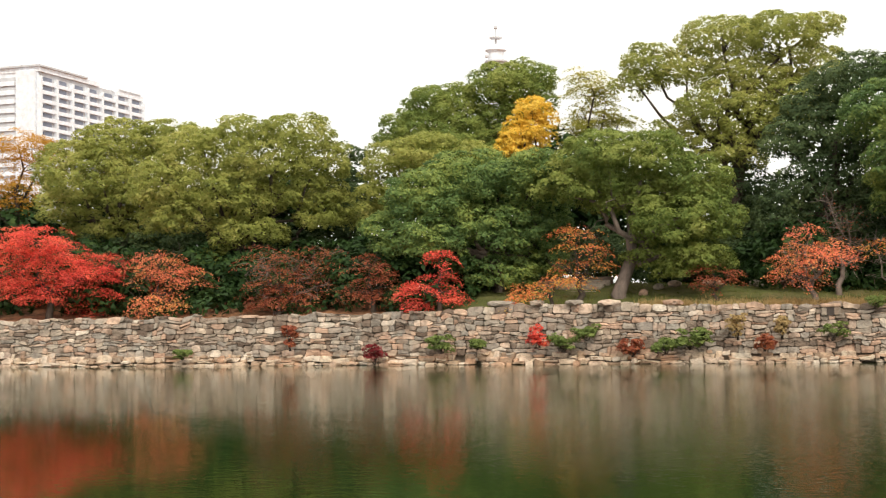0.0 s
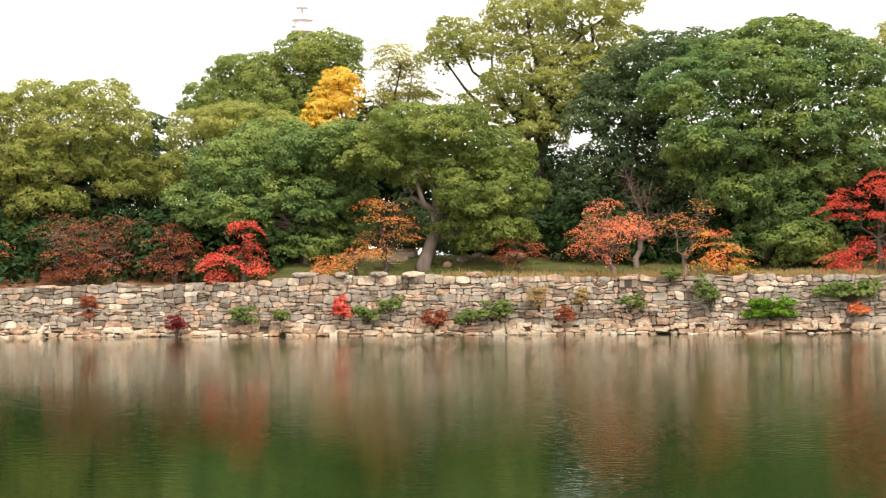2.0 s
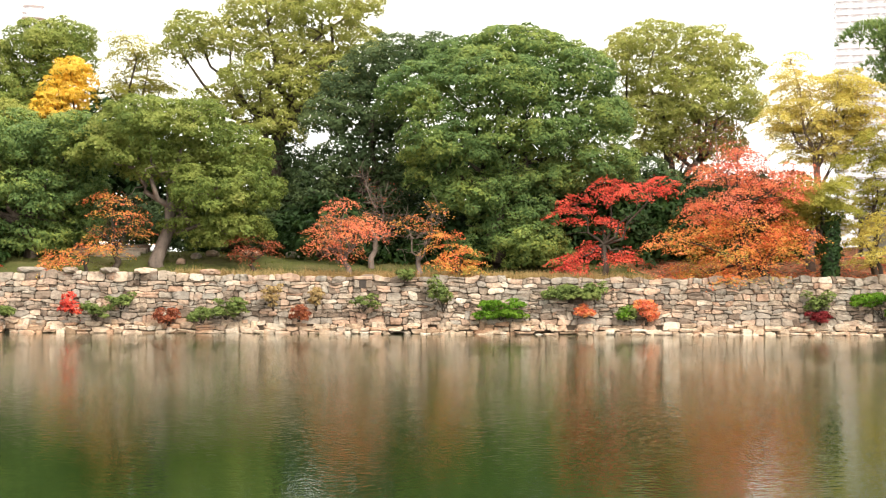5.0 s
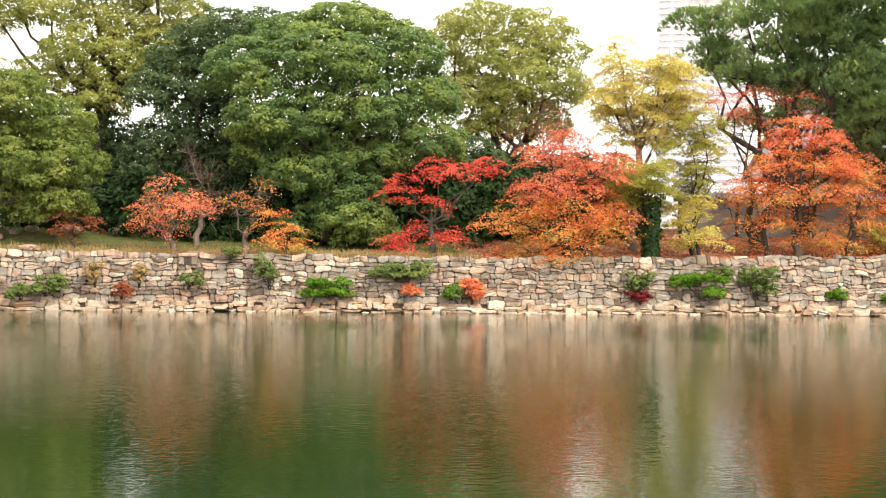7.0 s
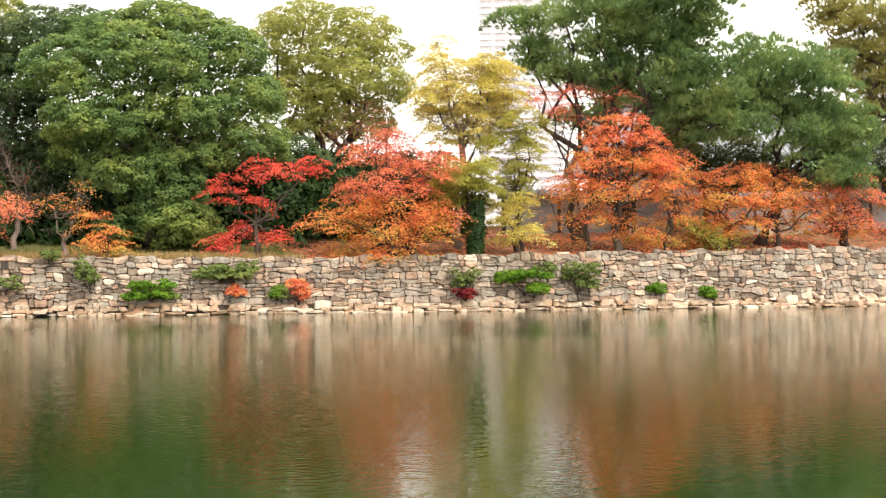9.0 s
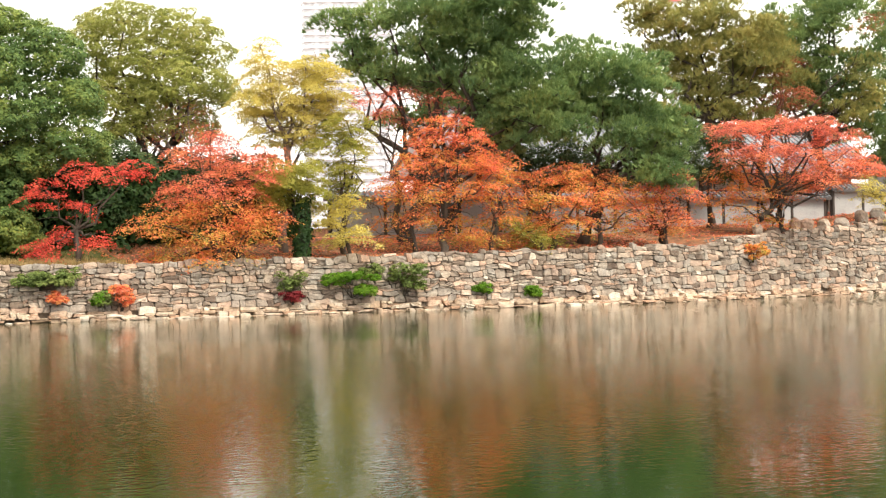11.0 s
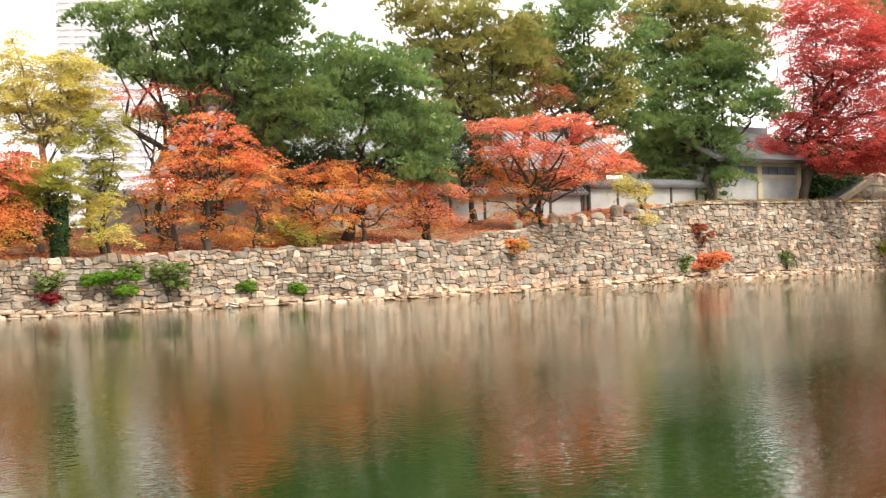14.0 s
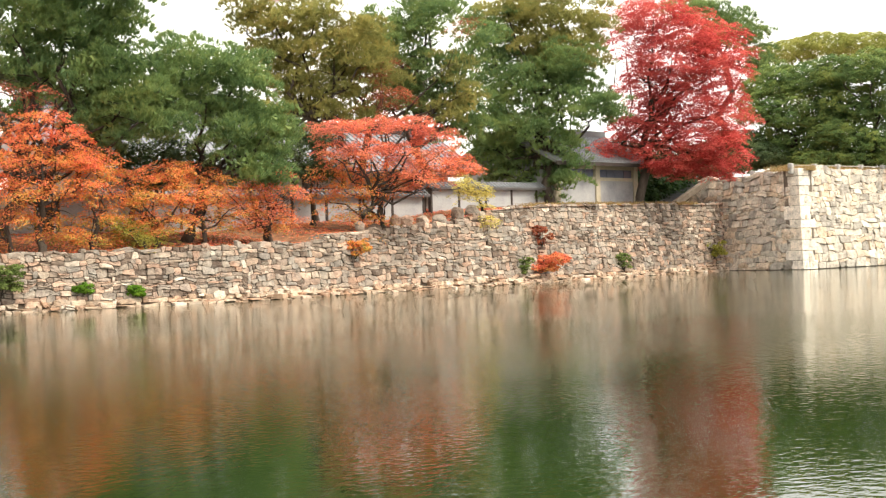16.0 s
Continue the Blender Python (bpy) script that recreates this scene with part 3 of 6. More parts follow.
def masonry(a, b, top, rng, z0, dx, dz, out, s_from=0.0, s_to=None, slant0=0.0, slant1=0.0, gap=0.009, loose=0.06):
    """Rough blocks in uneven courses: long and short stones, thin ones paired, small ones wedged between, all joints wavering."""
    L = float(np.linalg.norm(np.array(b) - np.array(a)))
    s_to = L if s_to is None else s_to
    seed = rng.uniform(0, 90)

    def warp(s, z):
        fade = min(1.0, max(0.0, (z - z0) / 0.25))
        k = dz / 0.26
        return (s + 0.17 * k * noise.noise((s * 1.4 / k, z * 2.1 / k, seed)) + 0.07 * k * noise.noise((s * 3.3 / k, z * 4.3 / k, seed + 7)),
                z + fade * k * (0.19 * noise.noise((s * 1.1 / k, z * 1.5 / k, seed + 20)) + 0.11 * noise.noise((s * 2.6 / k, z * 2.9 / k, seed + 40))))

    def cell(s0, s1, za, zb):
        sm = (s0 + s1) / 2
        pts = [(s0, za), (sm, za), (s1, za), (s1, zb), (sm, zb), (s0, zb)]
        poly = [warp(*p) for p in pts]
        for px, pz, nx, nz in ((0, z0, 0, -1), (s_from, 0, -1, slant0), (s_to, 0, 1, slant1)):
            if len(poly) >= 3:
                poly = clip(poly, px, pz, nx, nz)
        if len(poly) < 3:
            return
        q = np.array(poly)
        if np.ptp(q[:, 0]) < 0.08 or np.ptp(q[:, 1]) < 0.06:
            return
        vv, ff = stone_mesh(a, b, rounded(poly, gap, rng), out + rng.uniform(-0.6, 1.0) * loose, rng)
        found.append((sm, vv, ff))

    found = []
    z = z0
    while z < 7.4:
        h = dz * rng.uniform(0.7, 1.5)
        s = s_from - rng.uniform(0, dx)
        while s < s_to + dx:
            w = dx * (rng.uniform(0.5, 0.8) if rng.random() < 0.25 else rng.uniform(0.8, 1.9))
            T = top(min(max(s + w / 2, s_from), s_to)) + rng.uniform(-0.02, 0.06)
            if z < T - 0.13:
                zb = T if z + h > T - 0.13 else z + h
                kind = rng.random()
                if kind < 0.2 and w > 0.6 * dx:
                    m = z + (zb - z) * rng.uniform(0.35, 0.65)
                    cell(s, s + w, z, m)
                    cell(s, s + w, m, zb)
                elif kind < 0.33 and w > 1.25 * dx:
                    m, n = s + w * rng.uniform(0.3, 0.7), z + (zb - z) * rng.uniform(0.4, 0.6)
                    cell(s, m, z, zb)
                    cell(m, s + w, z, n)
                    cell(m, s + w, n, zb)
                else:
                    cell(s, s + w, z, zb)
            s += w
        z += h
    return found


def stones_of(found, wall, single, several, near_s=None, limit=300):
    """Blocks in the stretch near_s as parts of their own, the others joined into one part."""
    vs, fs, made = [], [], 0
    for s, vv, ff in found:
        if near_s and near_s[0] < s < near_s[1] and made < limit:
            mesh_object("stone", vv, ff, single, wall)
            made += 1
        else:
            n = len(vs)
            vs += vv
            fs += [tuple(k + n for k in q) for q in ff]
    if vs:
        tagged(mesh_object("stonework", vs, fs, several, wall), "", "", "", "stuff")


def core(name, a, b, top, label, depth=1.2, step=0.8, trim0=0.0, trim1=0.0):
    """The dark earth-packed body of a wall behind its blocks."""
    L = float(np.linalg.norm(np.array(b) - np.array(a)))
    ss = np.linspace(0, L, max(2, int(L / step) + 1))
    v, f = [], []
    for s in ss:
        T = top(s) - 0.06
        u = min(max(s, trim0 * T), L - trim1 * T)
        v += [strip_point(a, b, 0, s, -0.8, -0.1), strip_point(a, b, 0, u, T, -0.1), strip_point(a, b, 0, u, T, -0.07 - depth), strip_point(a, b, 0, s, -0.8, -0.07 - depth)]
    for i in range(len(ss) - 1):
        for k in range(4):
            f.append((i * 4 + k, (i + 1) * 4 + k, (i + 1) * 4 + (k + 1) % 4, i * 4 + (k + 1) % 4))
    f += [(0, 1, 2, 3), tuple(4 * (len(ss) - 1) + k for k in (3, 2, 1, 0))]
    return tagged(mesh_object(name, v, f, M_JOINT), label, "stone wall", "", "structure")


def along(a, b, s):
    L = float(np.linalg.norm(np.array(b) - np.array(a)))
    return a[0] + (b[0] - a[0]) * s / L


rng_w = np.random.default_rng(7)
LAB = "long low dry-stone moat wall of rough grey and tan blocks"
wall_1 = core("wall_1", WALL_A, WALL_B, lambda s: top_at(along(WALL_A, WALL_B, s)), LAB)
wall_2 = core("wall_2", WALL_B, WALL_C, lambda s: top_at(along(WALL_B, WALL_C, s)), "rising dry-stone moat wall of rough grey and tan blocks")
LEN_IN = float(np.linalg.norm(np.array(CORNER_OUT) - np.array(WALL_D)))
top_in = lambda s: BASTION_IN + (BASTION_OUT - BASTION_IN) * (s / LEN_IN)
top_out = lambda s: BASTION_OUT + 0.003 * s
wall_3 = core("wall_3", WALL_D, CORNER_OUT, top_in, "side of a tall stone bastion rising from the moat", trim1=0.19)
wall_4 = core("wall_4", CORNER_OUT, WALL_END, top_out, "pale front of a tall stone bastion rising from the moat", trim0=0.19)
LEN_1 = float(np.linalg.norm(np.array(WALL_B) - np.array(WALL_A)))
found_1 = masonry(WALL_A, WALL_B, lambda s: top_at(along(WALL_A, WALL_B, s)), rng_w, 0.36, 0.37, 0.195, 0.045, s_from=28)
found_2 = masonry(WALL_B, WALL_C, lambda s: top_at(along(WALL_B, WALL_C, s)), rng_w, 0.36, 0.43, 0.23, 0.045)
found_3 = masonry(WALL_D, CORNER_OUT, top_in, rng_w, 0.02, 0.60, 0.38, 0.05, s_to=LEN_IN - 0.55, slant1=0.19)
found_4 = masonry(CORNER_OUT, WALL_END, top_out, rng_w, 0.02, 0.64, 0.40, 0.05, s_from=0.55, s_to=34, slant0=0.14)


def toe_row(a, b, wall, s_from, s_to, rng):
    """Paler flat blocks that project at the waterline, loosely piled."""
    vs, fs = [], []
    for zb, zt, reach in ((-0.14, 0.08, 0.38), (0.0, 0.24, 0.24), (0.16, 0.42, 0.1)):
        for s, vv, ff in masonry(a, b, lambda s: zt + 0.16 * noise.noise((s * 0.8, zt * 9, 2)), rng, zb, 0.42, 0.16, reach, s_from, s_to, 0, 0, 0.012, 0.16):
            if rng.random() > 0.1:
                n = len(vs)
                vs += vv
                fs += [tuple(k + n for k in q) for q in ff]
    tagged(mesh_object("toe_stones", vs, fs, M_TOE, wall), "pale tan blocks projecting at the waterline", "", "", "stuff")


toe_row(WALL_A, WALL_B, wall_1, 28, LEN_1, rng_w)
toe_row(WALL_B, CORNER_IN, wall_2, 0, 45.4, rng_w)


def quoins(wall):
    """Long dressed corner blocks, laid by turns along one face and the other."""
    z, k = 0.0, 0
    ci, co, we = np.array(CORNER_IN), np.array(CORNER_OUT), np.array(WALL_END)
    d1, d2 = unit(ci - co), unit(we - co)
    n1, n2 = np.array([d1[1], -d1[0]]) * -1, np.array([d2[1], -d2[0]])
    slope = np.linalg.solve(np.array([n1, n2]), [-BATTER, -BATTER])
    proud = np.linalg.solve(np.array([n1, n2]), [0.085, 0.085])
    deep = np.linalg.solve(np.array([n1, n2]), [-0.4, -0.4])
    hs = [0.62, 0.62, 0.72, 0.78, 0.58, 0.92, 0.70, 0.62, 0.66, 0.55]
    for h in hs:
        z1 = min(z + h, 6.78)
        l1, l2 = (1.45, 1.0) if k % 2 else (0.95, 1.5)
        bmq = bmesh.new()
        vs = []
        for zz in (z + 0.012, z1 - 0.012):
            o = co + slope * zz
            for p in (o + proud, o + d2 * l2 + n2 * 0.085, o + d2 * l2 - n2 * 0.4, o + deep, o + d1 * l1 - n1 * 0.4, o + d1 * l1 + n1 * 0.085):
                vs.append(bmq.verts.new((p[0], p[1], zz)))
        for i in range(6):
            j = (i + 1) % 6
            bmq.faces.new((vs[i], vs[j], vs[6 + j], vs[6 + i]))
        bmq.faces.new(vs[:6][::-1])
        bmq.faces.new(vs[6:])
        bmesh.ops.bevel(bmq, geom=[e for e in bmq.edges], offset=0.025, segments=1, affect="EDGES")
        bmesh.ops.recalc_face_normals(bmq, faces=bmq.faces)
        part("quoin", bmq, M_QUOIN, wall, "pale dressed corner block" if k == 0 else "")
        z, k = z1, k + 1
        if z > 6.7:
            break


quoins(wall_4)

# the bastion's earth top
v = [(97.1, 50.2, BASTION_IN - 0.1), (CORNER_OUT[0] + 1.3, CORNER_OUT[1] + 1.2, BASTION_OUT - 0.1), (WALL_END[0], WALL_END[1] + 1.4, BASTION_OUT + 0.1),
     (WALL_END[0] + 200, 200, 7.2), (110, 220, 7.2), (99.2, 57.0, 6.4)]
tagged(mesh_object("bastion_ground", v + [(p[0], p[1], -0.5) for p in v], [(0, 1, 2, 3, 4, 5), (0, 5, 11, 6), (5, 4, 10, 11)], M_LITTER), "earth top of the bastion with dry grass", "ground", "", "structure")


# ---- trees and plants ----
tree('amber_tree', 'tree with orange-yellow autumn leaves behind the wood', 'tree', 'amber', (-22.95, 80.65, 3.19),
     [(0.0, 0.2, 6.1, 1.51, 1.32), (0.2, -0.4, 8.2, 1.73, 0.79), (-1.9, -0.7, 7.0, 1.57, 1.89), (1.3, -0.5, 8.0, 1.10, 0.79)], 0.25, 11)
tree('camphor_tree', 'olive-green broad camphor tree behind red maples', 'camphor tree', 'olive', (-16.34, 76.65, 3.25),
     [(0.0, 0.0, 7.7, 2.21, 1.24), (-2.4, 0.8, 6.5, 1.77, 1.47), (-1.0, -0.7, 5.6, 2.65, 1.77), (1.0, 0.9, 5.9, 2.06, 1.77), (-2.7, -0.3, 4.5, 1.47, 1.18), (2.4, -0.1, 7.7, 1.77, 1.18), (-0.4, 0.7, 3.6, 2.35, 1.47)], 0.35, 12)
tree('camphor_tree', 'tall light-green camphor tree with a loose crown', 'camphor tree', 'olive', (-10.04, 71.55, 3.16),
     [(3.1, -0.4, 7.5, 1.84, 0.95), (0.6, -0.3, 7.4, 1.49, 1.03), (-1.2, 0.6, 6.5, 2.17, 1.49), (-3.1, -0.7, 5.1, 1.63, 1.22), (-0.2, 0.2, 4.6, 2.71, 1.49), (3.2, 0.5, 4.9, 2.17, 1.49), (1.6, -0.6, 6.2, 2.17, 1.36), (4.3, -0.5, 6.2, 1.22, 1.09), (-2.3, -0.4, 3.6, 1.76, 0.95), (4.5, 0.2, 3.8, 1.49, 1.09), (-0.5, 0.1, 1.6, 0.87, 0.87), (0.8, -0.6, 2.8, 1.63, 0.81), (-1.8, -0.1, 0.4, 1.09, 0.65)], 0.32, 13, thin=0.9)
tree('evergreen_tree', 'slim dark evergreen tree in the gap of the wood', 'evergreen tree', 'dark', (-4.47, 75.24, 3.39),
     [(-0.2, -0.3, 6.2, 0.74, 1.13), (0.0, -0.3, 4.3, 1.08, 1.70), (-0.8, 0.5, 1.8, 1.70, 1.41), (0.3, 0.1, 0.4, 1.70, 1.13)], 0.20, 14)
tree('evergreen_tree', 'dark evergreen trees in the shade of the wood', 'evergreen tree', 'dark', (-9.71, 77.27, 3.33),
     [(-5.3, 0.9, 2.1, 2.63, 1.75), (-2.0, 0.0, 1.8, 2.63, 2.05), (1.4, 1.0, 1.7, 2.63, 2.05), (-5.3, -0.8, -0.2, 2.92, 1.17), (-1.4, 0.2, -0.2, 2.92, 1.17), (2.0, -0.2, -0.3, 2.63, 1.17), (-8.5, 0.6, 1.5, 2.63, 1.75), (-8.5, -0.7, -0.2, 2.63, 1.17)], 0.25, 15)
tree('evergreen_tree', 'tall olive-topped evergreen tree behind the wood', 'evergreen tree', 'camphor', (1.41, 75.00, 3.54),
     [(-1.3, 0.6, 8.8, 2.11, 1.27), (0.4, 0.6, 7.6, 2.82, 1.55), (2.8, 0.0, 10.3, 1.63, 0.79), (1.8, -0.4, 9.8, 1.69, 1.13), (-2.2, -0.8, 7.2, 1.69, 1.27), (-0.5, -0.2, 6.4, 3.10, 1.41), (2.9, -0.1, 8.9, 1.41, 1.13), (-3.3, -0.4, 7.7, 0.99, 0.99)], 0.35, 16)
tree('evergreen_tree', 'broad olive evergreen tree with brownish shoots', 'evergreen tree', 'olive', (-2.10, 70.77, 3.37),
     [(0.1, 0.1, 5.7, 1.59, 1.20), (1.4, -0.3, 6.1, 1.86, 1.06), (3.0, -0.2, 5.7, 1.86, 1.06), (-0.5, -0.2, 4.0, 1.20, 1.33), (1.1, 1.0, 4.0, 2.13, 1.33)], 0.25, 17)
tree('ginkgo_tree', 'ginkgo tree with bright golden-yellow leaves', 'ginkgo tree', 'ginkgo', (4.22, 72.37, 3.50),
     [(0.2, 0.1, 8.5, 0.7, 0.6), (0.7, 0.4, 8.0, 0.7, 0.5), (-0.4, 0.2, 7.7, 0.65, 0.55), (0.3, 0.2, 7.3, 0.9, 0.55), (-0.7, -0.1, 6.9, 0.75, 0.5), (0.8, 0.2, 7.0, 0.55, 0.7), (-0.3, 0.1, 6.3, 0.9, 0.4), (-1.1, -0.2, 6.3, 0.5, 0.35)], 0.20, 18, clump=0.3, thin=0.9)
tree('camphor_tree', 'slender sparse camphor tree with pale green leaves', 'camphor tree', 'lime', (8.04, 73.53, 3.41),
     [(-0.7, -0.2, 10.0, 1.00, 0.61), (-1.1, 0.6, 8.6, 1.25, 0.83), (0.1, -0.1, 8.7, 0.67, 1.11), (-1.6, 0.4, 7.6, 1.25, 0.61), (0.7, 0.4, 7.8, 1.11, 0.69)], 0.18, 19, thin=0.85, fork=0.6)
tree('camphor_tree', 'very tall camphor tree with a ragged yellow-green crown', 'camphor tree', 'olive', (14.08, 70.04, 3.24),
     [(-0.8, 0.7, 11.7, 1.88, 0.91), (1.8, -0.4, 11.6, 1.88, 1.02), (3.7, 0.1, 11.9, 1.07, 0.59), (-4.2, 0.4, 10.6, 1.34, 0.91), (-4.9, 0.2, 9.6, 0.94, 0.86), (-2.5, 0.7, 10.2, 1.61, 1.07), (0.2, 0.7, 9.8, 2.15, 1.21), (2.8, 0.8, 10.2, 1.88, 1.21), (-1.4, -0.8, 8.2, 1.61, 1.07), (0.7, -0.1, 7.6, 2.28, 1.34), (-3.1, -0.0, 7.1, 1.21, 0.86), (-0.7, -0.7, 6.1, 1.61, 1.07), (2.3, -0.8, 8.1, 1.61, 1.34)], 0.40, 20, thin=0.8, fork=0.5)
tree('evergreen_tree', 'dense mid-green evergreen tree beside the steps', 'evergreen tree', 'oak', (2.51, 66.71, 3.04),
     [(-1.2, 0.9, 4.8, 2.51, 1.50), (-3.2, -0.5, 4.0, 1.75, 1.38), (0.3, 0.7, 4.7, 2.26, 1.25), (1.8, -0.5, 5.1, 1.50, 1.05), (-1.0, 0.0, 2.7, 2.00, 1.25), (-3.2, -0.7, 2.3, 1.88, 1.13), (0.8, 0.3, 2.5, 1.75, 1.38), (-1.0, 0.6, 1.0, 1.63, 1.00), (0.2, -0.1, 0.7, 1.50, 0.90), (2.0, 0.6, 3.2, 1.25, 1.25), (2.0, 0.3, 1.4, 1.00, 0.90), (-4.7, -0.2, 2.5, 1.25, 1.25)], 0.30, 21)
tree('evergreen_tree', 'round light-green evergreen tree with a forked leaning trunk', 'evergreen tree', 'camphor', (7.66, 64.44, 2.75),
     [(-0.5, -0.7, 6.0, 1.83, 0.93), (1.4, -0.0, 5.9, 1.83, 1.10), (3.1, 0.2, 4.7, 1.58, 1.22), (4.0, -0.6, 3.0, 1.17, 1.22), (-1.3, -0.5, 4.8, 1.34, 0.97), (0.4, 0.8, 4.3, 1.95, 1.22), (2.3, -0.8, 3.0, 1.83, 1.22), (3.3, -0.5, 1.5, 1.34, 0.88), (1.6, 0.7, 1.8, 1.46, 0.97), (-2.5, 0.1, 4.8, 1.10, 1.22), (2.3, -0.1, 1.0, 0.97, 0.39)], 0.28, 22, fork=0.45, bark=M_BARKL)
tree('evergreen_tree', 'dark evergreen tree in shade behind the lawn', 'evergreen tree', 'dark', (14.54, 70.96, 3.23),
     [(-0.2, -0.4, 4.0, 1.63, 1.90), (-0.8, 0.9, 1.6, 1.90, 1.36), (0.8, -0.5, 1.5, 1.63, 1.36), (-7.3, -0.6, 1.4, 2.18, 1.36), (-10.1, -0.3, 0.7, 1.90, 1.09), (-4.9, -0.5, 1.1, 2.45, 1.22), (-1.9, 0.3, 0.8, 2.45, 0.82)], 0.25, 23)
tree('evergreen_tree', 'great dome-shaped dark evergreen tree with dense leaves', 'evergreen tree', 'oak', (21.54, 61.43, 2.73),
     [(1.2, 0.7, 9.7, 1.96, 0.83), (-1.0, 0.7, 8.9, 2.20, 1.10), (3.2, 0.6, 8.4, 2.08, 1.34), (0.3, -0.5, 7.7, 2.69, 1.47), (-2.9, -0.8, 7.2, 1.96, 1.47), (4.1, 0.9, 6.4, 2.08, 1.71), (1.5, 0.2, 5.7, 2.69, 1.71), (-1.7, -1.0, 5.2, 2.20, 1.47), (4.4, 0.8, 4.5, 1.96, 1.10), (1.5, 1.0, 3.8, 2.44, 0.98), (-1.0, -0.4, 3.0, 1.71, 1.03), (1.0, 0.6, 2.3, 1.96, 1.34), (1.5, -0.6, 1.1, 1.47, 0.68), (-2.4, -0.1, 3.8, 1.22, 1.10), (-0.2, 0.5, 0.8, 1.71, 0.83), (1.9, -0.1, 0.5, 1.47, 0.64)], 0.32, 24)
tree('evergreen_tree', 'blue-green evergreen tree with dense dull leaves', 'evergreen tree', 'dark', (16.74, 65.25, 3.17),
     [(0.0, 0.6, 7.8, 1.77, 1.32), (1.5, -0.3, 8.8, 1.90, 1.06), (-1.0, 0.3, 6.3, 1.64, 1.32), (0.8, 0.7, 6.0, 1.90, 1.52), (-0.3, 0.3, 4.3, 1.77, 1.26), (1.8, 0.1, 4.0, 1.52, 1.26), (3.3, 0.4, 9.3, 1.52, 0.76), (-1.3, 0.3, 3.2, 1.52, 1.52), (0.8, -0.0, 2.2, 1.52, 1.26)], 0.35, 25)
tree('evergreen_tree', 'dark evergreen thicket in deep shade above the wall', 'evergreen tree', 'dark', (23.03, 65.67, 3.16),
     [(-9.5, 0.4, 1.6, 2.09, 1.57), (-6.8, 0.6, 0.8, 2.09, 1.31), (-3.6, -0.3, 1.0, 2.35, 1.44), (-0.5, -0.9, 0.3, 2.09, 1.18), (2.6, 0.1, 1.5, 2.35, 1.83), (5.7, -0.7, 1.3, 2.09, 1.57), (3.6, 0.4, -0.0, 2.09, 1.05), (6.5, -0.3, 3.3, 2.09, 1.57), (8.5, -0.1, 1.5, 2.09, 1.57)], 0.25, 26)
tree('camphor_tree', 'tall yellow-olive camphor tree behind the dome tree', 'camphor tree', 'olive', (33.07, 66.98, 3.20),
     [(-1.0, 0.1, 10.7, 2.10, 0.95), (1.4, -0.1, 10.3, 1.82, 1.07), (2.7, -0.5, 9.3, 1.18, 1.40), (-2.4, -0.2, 9.7, 1.40, 1.26), (0.0, 0.2, 8.8, 2.52, 1.40), (1.9, -1.0, 7.4, 2.24, 1.40), (-1.3, 0.7, 7.2, 2.52, 1.40), (0.6, 0.7, 5.8, 2.80, 1.26)], 0.35, 27, thin=0.85)
tree('maple_tree', 'leafless purplish-brown tree with fine twigs behind maples', 'tree', 'rust', (34.04, 62.61, 3.22),
     [(-1.0, 0.6, 5.9, 1.61, 0.67), (0.0, -0.5, 4.9, 1.61, 0.80), (-2.0, 0.1, 4.7, 1.34, 0.67)], 0.15, 28, thin=0.12, bare=14, bark=M_BARKL)
tree('maple_tree', 'red maple tree with dense scarlet leaves above the wall', 'maple tree', 'red', (-18.13, 69.19, 2.07),
     [(-0.6, -0.2, 3.6, 1.88, 0.67), (-1.4, 0.3, 2.3, 1.34, 0.86), (0.6, -0.3, 2.7, 1.48, 0.75), (1.6, -0.7, 1.9, 1.61, 0.70), (2.1, 0.6, 0.7, 1.34, 0.54), (2.9, 0.1, 2.5, 1.34, 0.59), (-0.6, 0.2, 1.5, 1.61, 0.64)], 0.12, 29)
tree('maple_tree', 'faded red maple tree with thin twigs', 'maple tree', 'coral', (-13.15, 68.27, 2.14),
     [(0.3, -0.1, 2.6, 1.17, 0.57), (-0.3, 0.5, 1.7, 1.17, 0.57), (1.0, -0.3, 2.1, 1.17, 0.57), (0.2, -0.6, 0.6, 1.31, 0.42), (1.8, -0.2, 1.6, 1.04, 0.52)], 0.10, 30, thin=0.6, bare=4)
tree('maple_tree', 'half-bare rust maple tree with mauve twigs', 'maple tree', 'rust', (-7.43, 66.90, 2.22),
     [(-0.5, -0.3, 2.4, 1.14, 0.51), (1.0, -0.1, 2.2, 1.39, 0.56), (0.2, -0.5, 1.4, 1.39, 0.51), (-0.5, 0.0, 0.7, 1.14, 0.35), (2.2, -0.1, 2.4, 1.01, 0.56), (2.2, -0.4, 1.2, 1.01, 0.45)], 0.10, 31, thin=0.4, bare=9, bark=M_BARKL)
tree('maple_tree', 'red-leaved small maple tree with dark twigs', 'maple tree', 'rust', (-7.36, 66.31, 2.13),
     [(-0.3, 0.3, 0.6, 1.05, 0.30), (1.2, 0.1, 0.7, 1.00, 0.30), (0.2, 0.2, 1.3, 1.00, 0.30)], 0.08, 32, thin=0.8)
tree('maple_tree', 'dull red maple tree in the shade', 'maple tree', 'rust', (-3.05, 65.65, 2.24),
     [(-0.1, -0.1, 2.1, 0.99, 0.49), (0.4, -0.3, 1.2, 1.11, 0.44), (-0.4, -0.4, 0.8, 0.99, 0.35), (0.6, 0.1, 0.6, 0.86, 0.30)], 0.09, 33, thin=0.8, bare=3)
